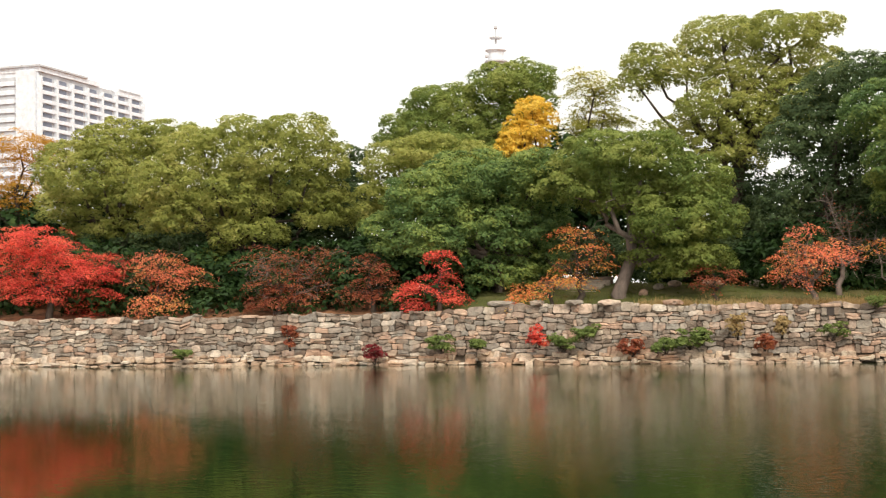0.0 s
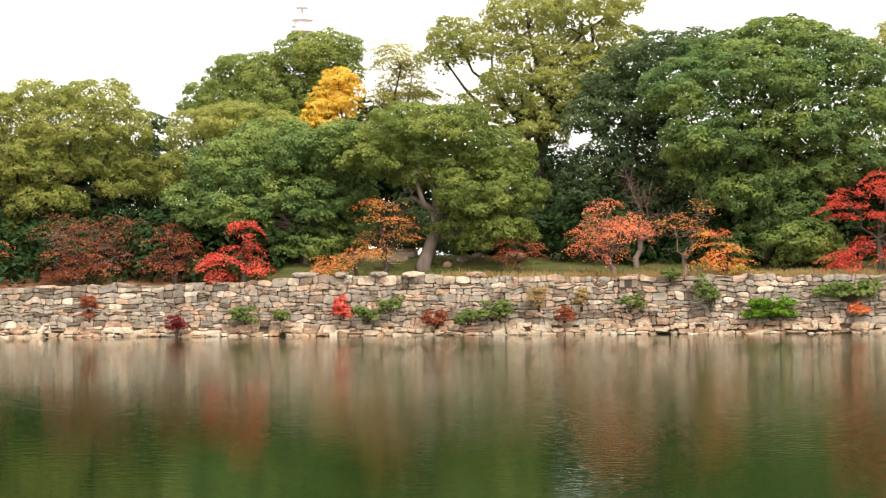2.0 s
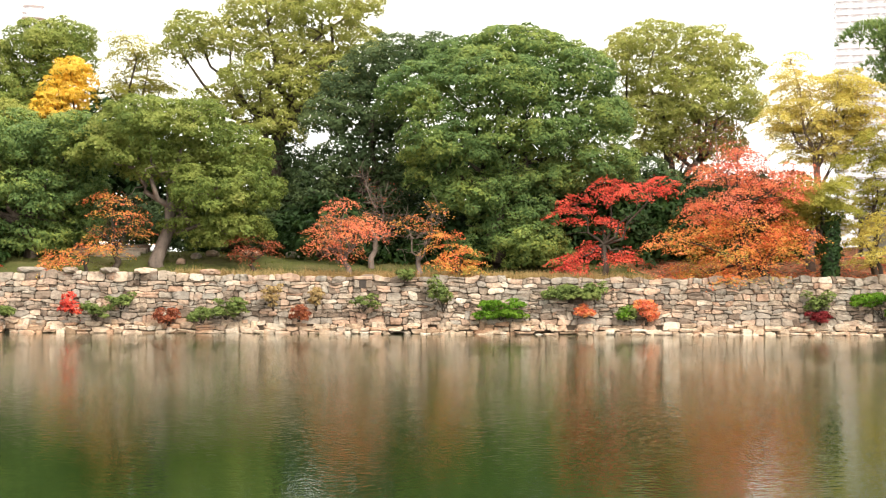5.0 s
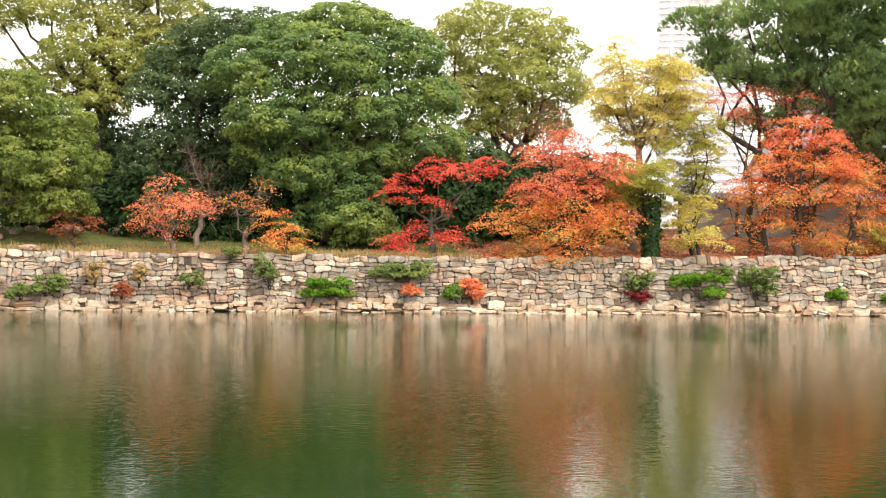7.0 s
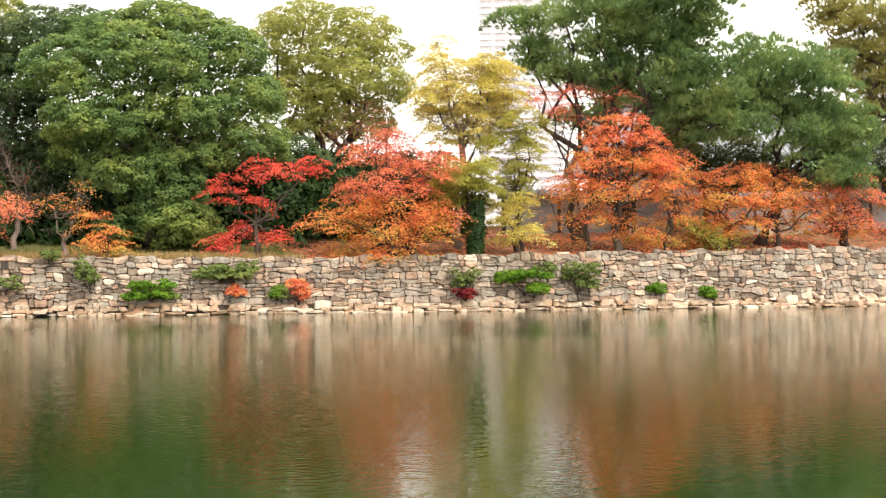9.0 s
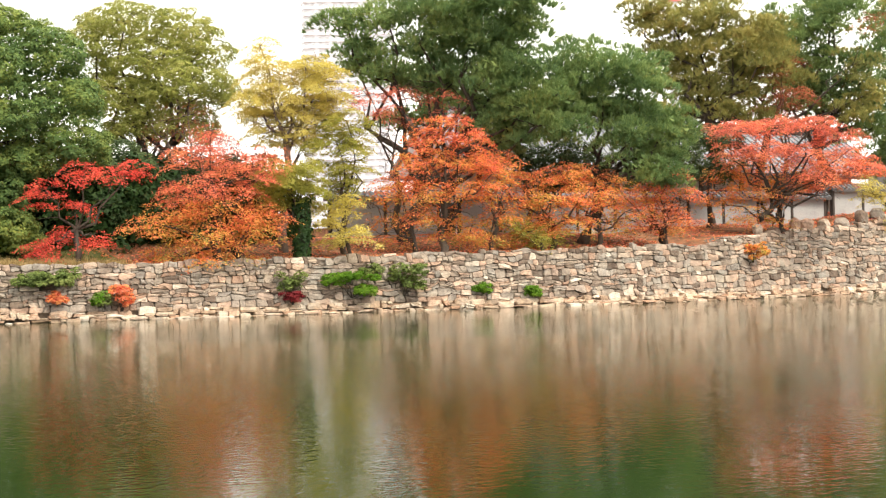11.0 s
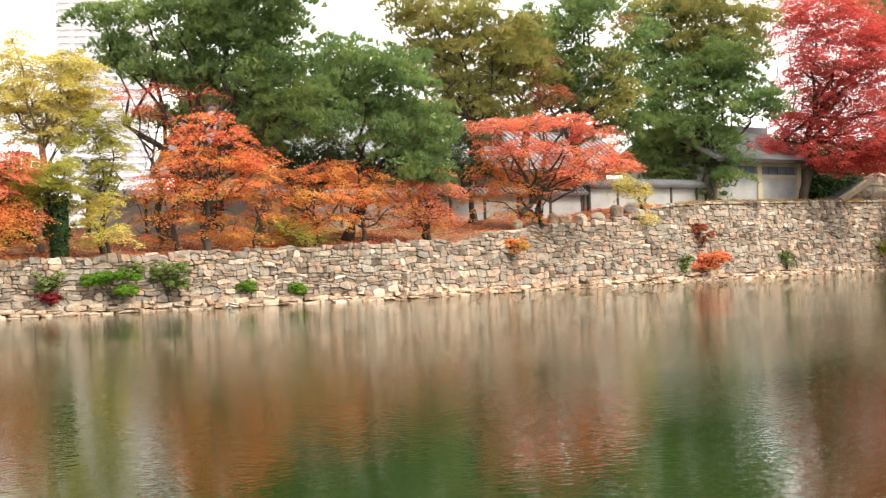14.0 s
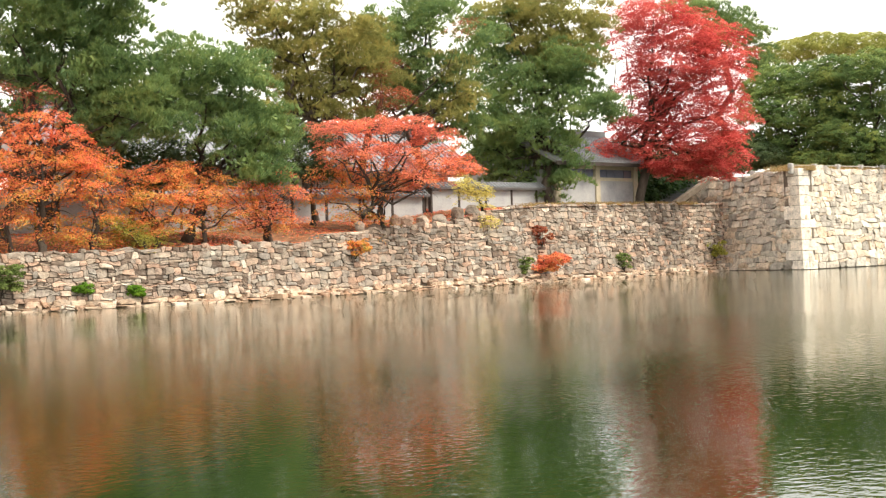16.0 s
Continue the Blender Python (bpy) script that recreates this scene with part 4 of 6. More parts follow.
tree('maple_tree', 'bright scarlet maple tree leaning over the wall', 'maple tree', 'red', (-0.11, 63.93, 2.15),
     [(0.1, 0.1, 2.5, 0.72, 0.36), (0.1, 0.1, 1.7, 0.77, 0.43), (-0.6, -0.4, 1.0, 1.08, 0.43), (0.3, -0.3, 0.8, 0.72, 0.38), (-1.0, 0.1, 0.3, 0.48, 0.24)], 0.09, 34)
tree('maple_tree', 'orange-brown thin maple tree by the steps', 'maple tree', 'orange', (5.91, 64.05, 2.59),
     [(-0.1, -0.2, 2.7, 1.09, 0.53), (0.6, -0.1, 2.0, 0.85, 0.53), (-0.8, 0.1, 1.5, 0.72, 0.36), (0.1, 0.0, 1.0, 0.72, 0.29)], 0.10, 35, thin=0.55, bare=4)
tree('maple_tree', 'low orange maple spray over the wall edge', 'maple tree', 'orange', (4.75, 63.12, 2.39),
     [(-1.0, -0.3, 0.7, 1.00, 0.24), (-0.0, -0.4, 1.0, 0.71, 0.29), (-1.4, -0.2, 0.3, 0.67, 0.19)], 0.06, 36, thin=0.7)
tree('maple_tree', 'small rust-red maple tree on the lawn', 'maple tree', 'rust', (11.37, 62.49, 2.48),
     [(-0.1, -0.0, 1.3, 0.76, 0.43), (-0.5, -0.2, 0.8, 0.57, 0.29), (0.6, -0.2, 1.1, 0.52, 0.33)], 0.07, 37, thin=0.8)
tree('maple_tree', 'coral-orange maple tree with pale grey trunk', 'maple tree', 'coral', (14.83, 60.16, 2.24),
     [(-0.1, 0.2, 2.8, 0.81, 0.42), (-0.6, -0.2, 2.1, 1.05, 0.47), (0.3, -0.4, 1.9, 1.05, 0.47), (-1.0, -0.1, 1.4, 0.81, 0.37), (-0.3, 0.4, 1.1, 0.93, 0.33), (1.0, 0.2, 2.2, 0.70, 0.47)], 0.09, 38, thin=0.7, bare=4, bark=M_BARKL)
tree('bare_tree', 'bare grey tree with upright twigs in front of the thicket', 'tree', 'rust', (16.35, 62.26, 2.63),
     [(-0.2, 0.2, 3.6, 0.53, 0.72), (0.6, 0.4, 2.9, 0.97, 0.72), (1.1, 0.3, 1.9, 0.97, 0.48)], 0.09, 39, thin=0.06, bare=12, bark=M_BARKL)
tree('maple_tree', 'thin maple tree with bare arching branch and few leaves', 'maple tree', 'orange', (17.62, 59.35, 2.24),
     [(-0.5, -0.4, 2.3, 0.81, 0.33), (0.5, 0.0, 2.2, 0.58, 0.23), (0.7, 0.0, 3.0, 0.46, 0.19)], 0.08, 40, thin=0.3, bare=3, bark=M_BARKL)
tree('maple_tree', 'orange maple tree with layered sprays beside the dome tree', 'maple tree', 'orange', (19.28, 58.82, 2.23),
     [(-0.6, -0.2, 1.6, 0.79, 0.33), (-0.0, -0.1, 1.0, 0.84, 0.37), (-0.5, -0.4, 0.6, 0.93, 0.28), (0.3, 0.1, 0.6, 0.60, 0.28)], 0.07, 41)
tree('maple_tree', 'scarlet maple tree with layered sprays against dark evergreens', 'maple tree', 'red', (25.25, 57.89, 2.28),
     [(0.4, 0.3, 3.8, 0.85, 0.38), (1.5, -0.4, 3.6, 0.95, 0.31), (-1.2, 0.2, 3.0, 1.07, 0.43), (0.0, -0.0, 2.2, 0.71, 0.33), (-0.5, 0.2, 1.2, 1.14, 0.33), (-1.4, -0.4, 0.6, 0.95, 0.24), (0.8, -0.4, 1.0, 0.85, 0.28), (2.3, -0.2, 4.0, 0.57, 0.33)], 0.10, 42)
tree('maple_tree', 'large orange-red maple tree overhanging the wall', 'maple tree', 'coral', (30.54, 55.70, 2.25),
     [(-0.2, -0.3, 5.2, 0.95, 0.43), (-0.7, 0.1, 4.3, 1.43, 0.57), (0.9, -0.2, 4.2, 1.43, 0.57), (0.2, -0.3, 3.3, 1.91, 0.57), (2.0, 0.2, 4.0, 1.19, 0.72), (-1.3, 0.6, 2.9, 1.19, 0.48)], 0.14, 43, thin=0.8, bare=4)
tree('maple_tree', 'large orange maple tree with low sweeping sprays', 'maple tree', 'orange', (31.51, 55.15, 2.26),
     [(-2.5, -0.1, 2.2, 1.67, 0.43), (-0.7, 0.1, 2.1, 1.91, 0.52), (0.9, 0.6, 2.1, 1.43, 0.57), (-3.4, -0.4, 1.5, 1.43, 0.38), (-1.6, 0.2, 1.2, 1.91, 0.48), (0.4, -0.2, 1.1, 1.67, 0.48), (-2.9, 0.4, 0.4, 1.43, 0.29), (-1.1, 0.1, 0.2, 1.91, 0.33)], 0.13, 44, thin=0.7)
tree('yellow_tree', 'thin tall tree with sparse pale gold leaves', 'tree', 'gold', (34.81, 57.36, 2.70),
     [(-0.9, -0.2, 9.0, 0.50, 0.45), (-0.6, 0.4, 7.9, 1.01, 0.65), (1.1, -0.3, 8.1, 1.11, 0.55), (0.4, 0.2, 7.0, 1.51, 0.71), (1.9, -0.0, 7.4, 1.01, 0.71), (-1.4, 0.3, 6.7, 1.01, 0.60), (1.1, 0.5, 5.7, 1.39, 0.65), (-0.7, 0.4, 5.6, 1.01, 0.60), (2.4, 0.0, 6.4, 0.91, 0.60)], 0.13, 45, thin=1.3, bare=4, fork=0.55, bark=M_BARKL)
tree('yellow_tree', 'small tree with yellow-green leaves and ivy-clad trunk', 'tree', 'lime', (34.06, 54.59, 2.30),
     [(-0.7, -0.2, 3.8, 1.09, 0.39), (0.2, -0.0, 3.7, 0.97, 0.43), (-1.0, 0.4, 3.0, 0.97, 0.43), (0.2, 0.4, 2.7, 0.97, 0.39), (-0.5, -0.4, 3.3, 0.97, 0.48)], 0.14, 46, thin=1.5)
tree('yellow_tree', 'tree with soft yellow-green layered leaves', 'tree', 'lime', (36.79, 55.34, 2.47),
     [(0.1, -0.3, 5.8, 1.00, 0.40), (-0.4, -0.1, 5.0, 1.12, 0.40), (0.6, 0.3, 4.6, 0.75, 0.35), (-0.4, -0.1, 4.0, 1.12, 0.35), (0.5, 0.1, 3.5, 0.75, 0.40), (-0.2, 0.0, 3.0, 0.75, 0.35)], 0.10, 47, thin=1.2)
tree('yellow_tree', 'small bushy tree with dull gold leaves', 'tree', 'gold', (36.20, 54.23, 2.34),
     [(-1.1, 0.2, 1.9, 0.88, 0.49), (-0.1, 0.1, 2.1, 0.73, 0.49), (0.1, -0.4, 0.9, 0.86, 0.34), (-0.8, 0.1, 1.0, 0.69, 0.34)], 0.07, 48, thin=1.0)
tree('maple_tree', 'faded coral maple tree under the pine', 'maple tree', 'coral', (40.40, 56.31, 2.88),
     [(-1.3, -0.0, 6.9, 1.04, 0.36), (0.2, -0.3, 7.0, 1.04, 0.36), (2.1, 0.3, 6.7, 1.17, 0.42), (-0.3, 0.2, 6.1, 1.17, 0.36), (-1.6, 0.3, 6.4, 0.78, 0.36)], 0.12, 49, thin=0.55, bare=4)
tree('maple_tree', 'orange maple tree with broad layered crown', 'maple tree', 'orange', (40.54, 53.28, 2.42),
     [(0.3, 0.0, 5.9, 1.01, 0.35), (-0.4, 0.0, 5.2, 1.26, 0.45), (1.3, -0.4, 5.0, 1.13, 0.45), (-0.7, -0.3, 4.2, 1.38, 0.45), (1.1, 0.1, 4.0, 1.51, 0.50), (-2.2, 0.3, 3.3, 1.13, 0.35), (-0.7, -0.4, 2.8, 1.26, 0.40), (1.3, -0.4, 2.8, 1.38, 0.45), (0.0, 0.6, 1.8, 1.26, 0.40), (2.3, 0.2, 3.5, 1.01, 0.45), (0.8, 0.3, 1.0, 1.26, 0.35)], 0.12, 50)
tree('maple_tree', 'amber and rust maple tree in front of the white wall', 'maple tree', 'orange', (46.33, 52.31, 2.56),
     [(-1.5, 0.3, 3.2, 1.18, 0.42), (0.3, 0.3, 3.5, 1.31, 0.42), (-1.8, 0.6, 2.3, 1.31, 0.42), (-0.2, -0.6, 2.2, 1.44, 0.42), (1.6, 0.2, 2.6, 1.18, 0.47), (-1.3, 0.6, 1.3, 1.44, 0.42), (0.5, -0.0, 1.2, 1.44, 0.42), (-1.8, -0.2, 0.5, 1.05, 0.31), (-3.4, 0.1, 1.3, 1.05, 0.42)], 0.11, 51, thin=0.85)
tree('maple_tree', 'green-tinged low maple bush above the wall', 'maple tree', 'lime', (45.25, 51.85, 2.49),
     [(-0.5, 0.5, 0.9, 1.03, 0.41), (0.3, 0.3, 0.5, 1.03, 0.31), (-1.5, -0.3, 1.2, 0.67, 0.36)], 0.06, 52, thin=0.5)
tree('maple_tree', 'rust-orange maple tree with slim trunk', 'maple tree', 'orange', (52.68, 51.38, 2.62),
     [(-2.1, 0.3, 2.7, 1.11, 0.39), (-0.5, -0.1, 2.5, 1.24, 0.39), (-1.8, 0.4, 1.8, 1.24, 0.39), (-0.2, 0.2, 1.6, 1.24, 0.39), (-3.2, -0.4, 1.6, 0.97, 0.39), (0.3, 0.5, 0.8, 0.99, 0.33)], 0.08, 53, thin=0.7)
tree('pine_tree', 'large dark pine tree with flat layered boughs', 'pine tree', 'pine', (41.18, 57.07, 3.08),
     [(-2.3, 0.3, 8.5, 1.3, 0.6), (-0.6, 0.0, 8.0, 1.5, 0.6), (1.1, 0.2, 7.2, 1.5, 0.55), (-2.5, 0.2, 10.2, 1.32, 0.63), (-0.7, -0.7, 10.5, 1.59, 0.79), (1.7, -0.9, 10.5, 1.85, 0.85), (-1.5, 0.4, 9.3, 1.32, 0.42), (1.1, 0.2, 9.2, 1.85, 0.74), (3.3, -0.5, 9.4, 1.85, 0.85), (5.1, 0.5, 9.9, 2.11, 1.06), (3.8, -0.5, 7.8, 2.11, 0.74), (5.9, -0.2, 8.0, 2.11, 0.85), (6.1, -0.1, 6.4, 2.38, 0.79), (8.0, 0.8, 7.2, 1.85, 0.85), (5.3, 0.7, 5.0, 1.85, 0.69), (7.1, -0.4, 5.2, 1.85, 0.69), (4.0, -0.3, 5.9, 1.32, 0.63), (2.2, -0.1, 7.8, 1.59, 0.63), (4.3, -1.0, 11.0, 3.17, 0.63)], 0.34, 54, thin=1.0, fork=0.3)
tree('pine_tree', 'drooping pine bough tree with blue-green needles', 'pine tree', 'pine', (48.80, 53.48, 2.86),
     [(0.9, -0.7, 8.6, 1.90, 0.98), (2.8, -0.5, 7.8, 1.90, 0.98), (1.7, -0.2, 6.5, 1.90, 0.87), (3.5, 0.8, 6.0, 1.74, 0.76), (2.5, -0.6, 5.0, 1.63, 0.71), (4.0, 0.5, 4.5, 1.41, 0.71), (3.2, -0.5, 3.5, 1.36, 0.65), (4.5, -0.2, 3.2, 1.25, 0.71), (4.8, 0.2, 5.4, 1.09, 0.65)], 0.25, 55, thin=1.1)
tree('pine_tree', 'tall pine tree with yellowing upper needles', 'pine tree', 'pine_olive', (60.60, 55.72, 3.84),
     [(-2.3, 0.3, 6.2, 1.4, 0.5), (-2.7, 0.0, 7.9, 1.5, 0.55), (-1.9, 0.3, 4.8, 1.2, 0.45), (2.6, 0.2, 5.3, 1.2, 0.45), (3.2, 0.0, 8.6, 1.4, 0.6), (-2.0, 0.1, 10.9, 1.85, 0.68), (0.4, 0.1, 11.2, 1.85, 0.93), (2.9, 0.4, 10.5, 1.55, 0.80), (-1.5, 0.6, 9.4, 1.85, 0.68), (1.3, 0.0, 9.3, 1.85, 0.74), (-0.9, 0.5, 7.8, 1.85, 0.62), (1.5, 0.5, 7.4, 1.70, 0.62), (-0.3, 0.2, 6.4, 1.70, 0.56), (-3.2, -0.1, 11.5, 1.55, 0.68), (1.2, 0.2, 5.9, 1.24, 0.43)], 0.28, 56, thin=1.2, fork=0.5)
tree('pine_tree', 'tall dark pine tree with open boughs', 'pine tree', 'pine', (68.09, 54.42, 4.29),
     [(1.9, 0.3, 4.7, 1.4, 0.6), (3.1, 0.2, 6.7, 1.4, 0.7), (2.7, 0.0, 8.6, 1.5, 0.7), (3.9, 0.3, 9.9, 1.4, 0.7), (3.4, 0.1, 4.9, 1.1, 0.5), (-1.0, 0.7, 11.0, 1.80, 1.05), (0.9, -0.6, 10.7, 1.47, 0.98), (-1.4, -0.4, 9.4, 1.80, 0.85), (0.5, 0.2, 8.7, 1.64, 0.92), (-0.8, 0.8, 7.4, 1.80, 0.72), (1.5, -0.5, 7.4, 1.18, 0.65), (1.0, 0.3, 12.0, 1.96, 0.92), (-1.5, 0.4, 6.5, 1.31, 0.52), (0.1, 0.0, 6.4, 1.80, 0.72), (2.1, 0.3, 5.9, 1.31, 0.65)], 0.28, 57, thin=0.9, fork=0.4)
tree('pine_tree', 'wide pine tree leaning above the wall', 'pine tree', 'pine', (78.42, 51.86, 4.52),
     [(-3.9, 0.4, 11.3, 1.76, 1.06), (-3.7, 0.5, 8.8, 1.94, 1.27), (-1.6, -0.1, 7.7, 2.12, 1.20), (-3.4, -0.8, 6.0, 1.94, 1.20), (1.2, 0.9, 7.6, 1.94, 1.06), (-1.0, -0.4, 5.2, 2.47, 1.13), (1.9, -0.5, 6.2, 1.76, 0.92), (-2.8, 0.7, 3.9, 2.12, 1.06), (0.4, 0.0, 3.4, 1.76, 1.20), (0.7, -0.4, 1.8, 1.20, 0.92), (-1.8, 0.4, 1.7, 1.59, 0.99), (-0.8, 0.4, 0.6, 1.41, 0.64), (3.6, 0.1, 6.1, 1.41, 0.71), (-3.5, 0.4, 2.5, 1.27, 0.92), (-4.7, 0.1, 3.6, 1.27, 0.99), (0.9, -0.1, 9.0, 2.12, 0.92)], 0.30, 58, thin=1.0, fork=0.3)
tree('pine_tree', 'olive-tipped pine tree top with loose needles', 'pine tree', 'pine_olive', (78.62, 53.06, 4.56),
     [(-1.6, -0.2, 12.4, 2.14, 0.85), (1.2, 0.2, 12.3, 2.14, 1.00), (3.7, 0.0, 11.5, 1.42, 1.07), (-0.3, 0.4, 10.6, 2.49, 0.93), (2.5, 0.3, 9.7, 2.14, 1.00), (0.4, 0.7, 9.1, 2.14, 0.78)], 0.25, 59, thin=1.1, fork=0.6)
tree('maple_tree', 'orange-coral maple tree with spreading bare twigs', 'maple tree', 'coral', (58.43, 50.59, 3.10),
     [(-0.9, -0.2, 5.4, 1.31, 0.41), (0.8, 0.1, 5.4, 1.45, 0.46), (2.8, -0.2, 5.5, 1.45, 0.41), (4.0, 0.1, 4.9, 1.16, 0.41), (-1.3, 0.2, 4.4, 1.16, 0.41), (0.5, -0.8, 4.2, 1.60, 0.46), (2.5, 0.4, 4.2, 1.45, 0.41), (4.5, 0.6, 4.1, 1.16, 0.35), (3.6, 0.0, 3.4, 1.45, 0.41), (3.0, -0.6, 2.6, 1.45, 0.41), (5.4, 0.5, 3.4, 1.16, 0.35), (-1.5, 0.1, 5.5, 1.16, 0.41)], 0.12, 60, thin=1.2, bare=5)
tree('maple_tree', 'orange maple tree with drooping low sprays', 'maple tree', 'orange', (60.14, 50.13, 3.25),
     [(-3.1, 0.3, 3.2, 1.18, 0.47), (-1.3, 0.5, 3.1, 1.47, 0.47), (0.4, 0.1, 3.2, 1.32, 0.41), (-3.4, 0.6, 2.0, 1.18, 0.41), (-1.6, -0.4, 2.1, 1.47, 0.47), (0.1, 0.2, 2.2, 1.18, 0.41), (-2.3, -0.6, 1.0, 1.32, 0.41), (-0.8, 0.1, 0.5, 1.18, 0.35), (-1.4, -0.1, -0.4, 1.06, 0.35)], 0.10, 61, thin=0.9)
tree('maple_tree', 'rust-red maple tree high among the pines', 'maple tree', 'rust', (63.53, 53.36, 3.61),
     [(0.4, 0.5, 9.1, 1.12, 0.44), (-0.3, -0.2, 8.2, 0.93, 0.37), (0.6, -0.3, 7.0, 1.40, 0.56), (-0.1, -0.4, 6.1, 1.40, 0.50), (4.8, 0.3, 10.7, 0.93, 0.62)], 0.10, 62, thin=0.6)
tree('maple_tree', 'small maple with yellow-orange leaves by the wall step', 'maple tree', 'gold', (68.24, 49.87, 4.12),
     [(-0.7, 0.1, 1.3, 0.95, 0.38), (-0.1, 0.1, 0.8, 0.76, 0.32), (-0.2, 0.0, -0.3, 0.63, 0.57), (-1.3, -0.3, 1.8, 0.63, 0.32)], 0.06, 63, thin=0.7, bare=3)
tree('maple_tree', 'tall crimson maple tree with a dense rounded crown', 'maple tree', 'crimson', (86.25, 50.37, 4.55),
     [(1.4, -1.0, 12.4, 2.06, 0.97), (3.6, 0.4, 11.3, 2.25, 1.05), (-0.1, -0.3, 11.0, 1.50, 0.90), (5.7, 0.8, 10.3, 1.87, 1.05), (2.4, -0.8, 9.4, 2.62, 1.20), (5.3, 0.3, 8.5, 2.06, 1.12), (0.9, 0.6, 7.9, 2.06, 1.05), (3.4, 0.4, 6.7, 2.44, 1.12), (6.0, 0.8, 5.9, 1.57, 1.05), (1.2, 0.5, 5.5, 2.06, 0.90), (4.1, -0.4, 4.3, 2.25, 0.97), (1.9, -0.4, 3.4, 2.06, 0.82), (5.5, 0.1, 3.5, 1.50, 1.05), (-1.1, 0.2, 4.1, 1.69, 0.52), (-2.6, -0.5, 3.4, 1.69, 0.45), (-0.6, 0.4, 5.4, 1.50, 0.60), (2.6, 0.7, 2.5, 1.87, 0.52), (4.8, 0.4, 2.5, 1.87, 0.60)], 0.20, 64, thin=1.7, fork=0.45)
tree('maple_tree', 'orange-topped maple behind the crimson tree', 'maple tree', 'orange', (87.99, 52.49, 4.61),
     [(0.1, -0.4, 12.8, 1.38, 0.85), (-0.6, 0.0, 11.7, 1.15, 0.77), (1.3, -0.6, 13.5, 1.54, 0.62)], 0.12, 65, thin=0.6)
tree('evergreen_tree', 'dark round evergreen tree on the bastion', 'evergreen tree', 'oak', (105.29, 48.60, 6.50),
     [(-0.8, 0.7, 7.2, 2.39, 1.57), (1.6, 0.7, 7.1, 2.61, 1.74), (-1.7, -0.6, 5.1, 1.96, 1.57), (0.3, -0.5, 4.6, 2.61, 1.74), (2.4, -0.0, 4.1, 1.96, 1.57), (-1.4, 0.5, 2.8, 2.18, 1.04), (1.5, 0.4, 2.4, 2.61, 1.13), (-0.6, 0.9, 1.5, 2.61, 0.87), (2.3, -0.9, 1.3, 2.61, 0.78)], 0.30, 66)
tree('evergreen_tree', 'large dark evergreen tree on the bastion', 'evergreen tree', 'oak', (105.70, 42.61, 6.60),
     [(-1.6, 0.5, 7.4, 2.14, 1.45), (0.8, -1.0, 7.3, 2.57, 1.54), (-1.2, 1.0, 4.9, 2.35, 1.71), (1.5, 0.4, 4.8, 2.57, 1.97), (-1.7, 0.1, 2.9, 2.14, 1.28), (0.7, -0.5, 2.2, 2.57, 1.28), (-0.6, 0.2, 1.0, 2.57, 0.77), (2.2, -0.3, 1.1, 2.14, 0.86), (4.3, 0.2, 5.9, 2.99, 2.57), (4.2, -0.5, 2.6, 2.99, 1.71)], 0.30, 67)
tree('camphor_tree', 'golden-olive tree crest behind the bastion', 'camphor tree', 'olive', (116.74, 49.92, 6.80),
     [(-3.1, 0.4, 10.5, 2.38, 1.05), (-0.4, -0.1, 10.8, 2.86, 1.05), (2.8, 0.7, 10.6, 2.86, 1.14), (5.4, -0.3, 9.9, 2.86, 1.43)], 0.30, 68)
tree('pine_tree', 'pine tree top rising behind the crimson maple', 'pine tree', 'pine', (107.62, 54.93, 6.60),
     [(-2.0, -0.4, 13.7, 2.72, 0.91), (0.6, 0.8, 12.9, 2.27, 0.82), (2.3, -0.4, 11.5, 1.63, 0.64), (-0.3, -0.6, 11.4, 2.27, 0.91), (2.7, 0.6, 9.4, 1.81, 1.09)], 0.25, 69, thin=0.9, fork=0.7)
tree('evergreen_tree', 'dark hedge-like evergreen behind the crimson maple', 'evergreen tree', 'dark', (101.62, 53.27, 6.60),
     [(1.9, 0.2, 2.1, 2.58, 1.55), (-1.5, 0.7, 1.4, 2.58, 1.46), (3.5, -0.8, 1.4, 2.15, 1.03), (-3.2, -0.2, 0.2, 1.72, 0.86), (-0.2, -0.6, 0.5, 1.94, 0.95), (2.3, -0.7, 1.0, 1.94, 0.86)], 0.20, 70)
tree('maple_tree', 'thin amber maple tree against the white wall', 'maple tree', 'orange', (39.61, 53.91, 2.44),
     [(-0.8, -0.2, 2.7, 1.00, 0.35), (0.1, -0.5, 1.6, 1.05, 0.40), (-1.5, -0.4, 1.4, 0.95, 0.35), (-2.1, 0.4, 2.3, 0.75, 0.35), (-0.9, 0.4, 0.7, 1.00, 0.25), (-0.1, 0.1, 3.5, 1.00, 0.35)], 0.08, 71, thin=0.6, bare=3)
tree('maple_tree', 'orange maple sapling above the wall', 'maple tree', 'orange', (43.06, 52.80, 2.47),
     [(0.1, -0.1, 4.3, 1.02, 0.41), (0.8, 0.3, 3.7, 1.15, 0.41), (-0.2, 0.2, 2.6, 1.02, 0.41), (0.5, 0.2, 1.7, 1.02, 0.41), (-0.2, -0.1, 0.6, 0.92, 0.26)], 0.08, 72, thin=0.7, bare=2)
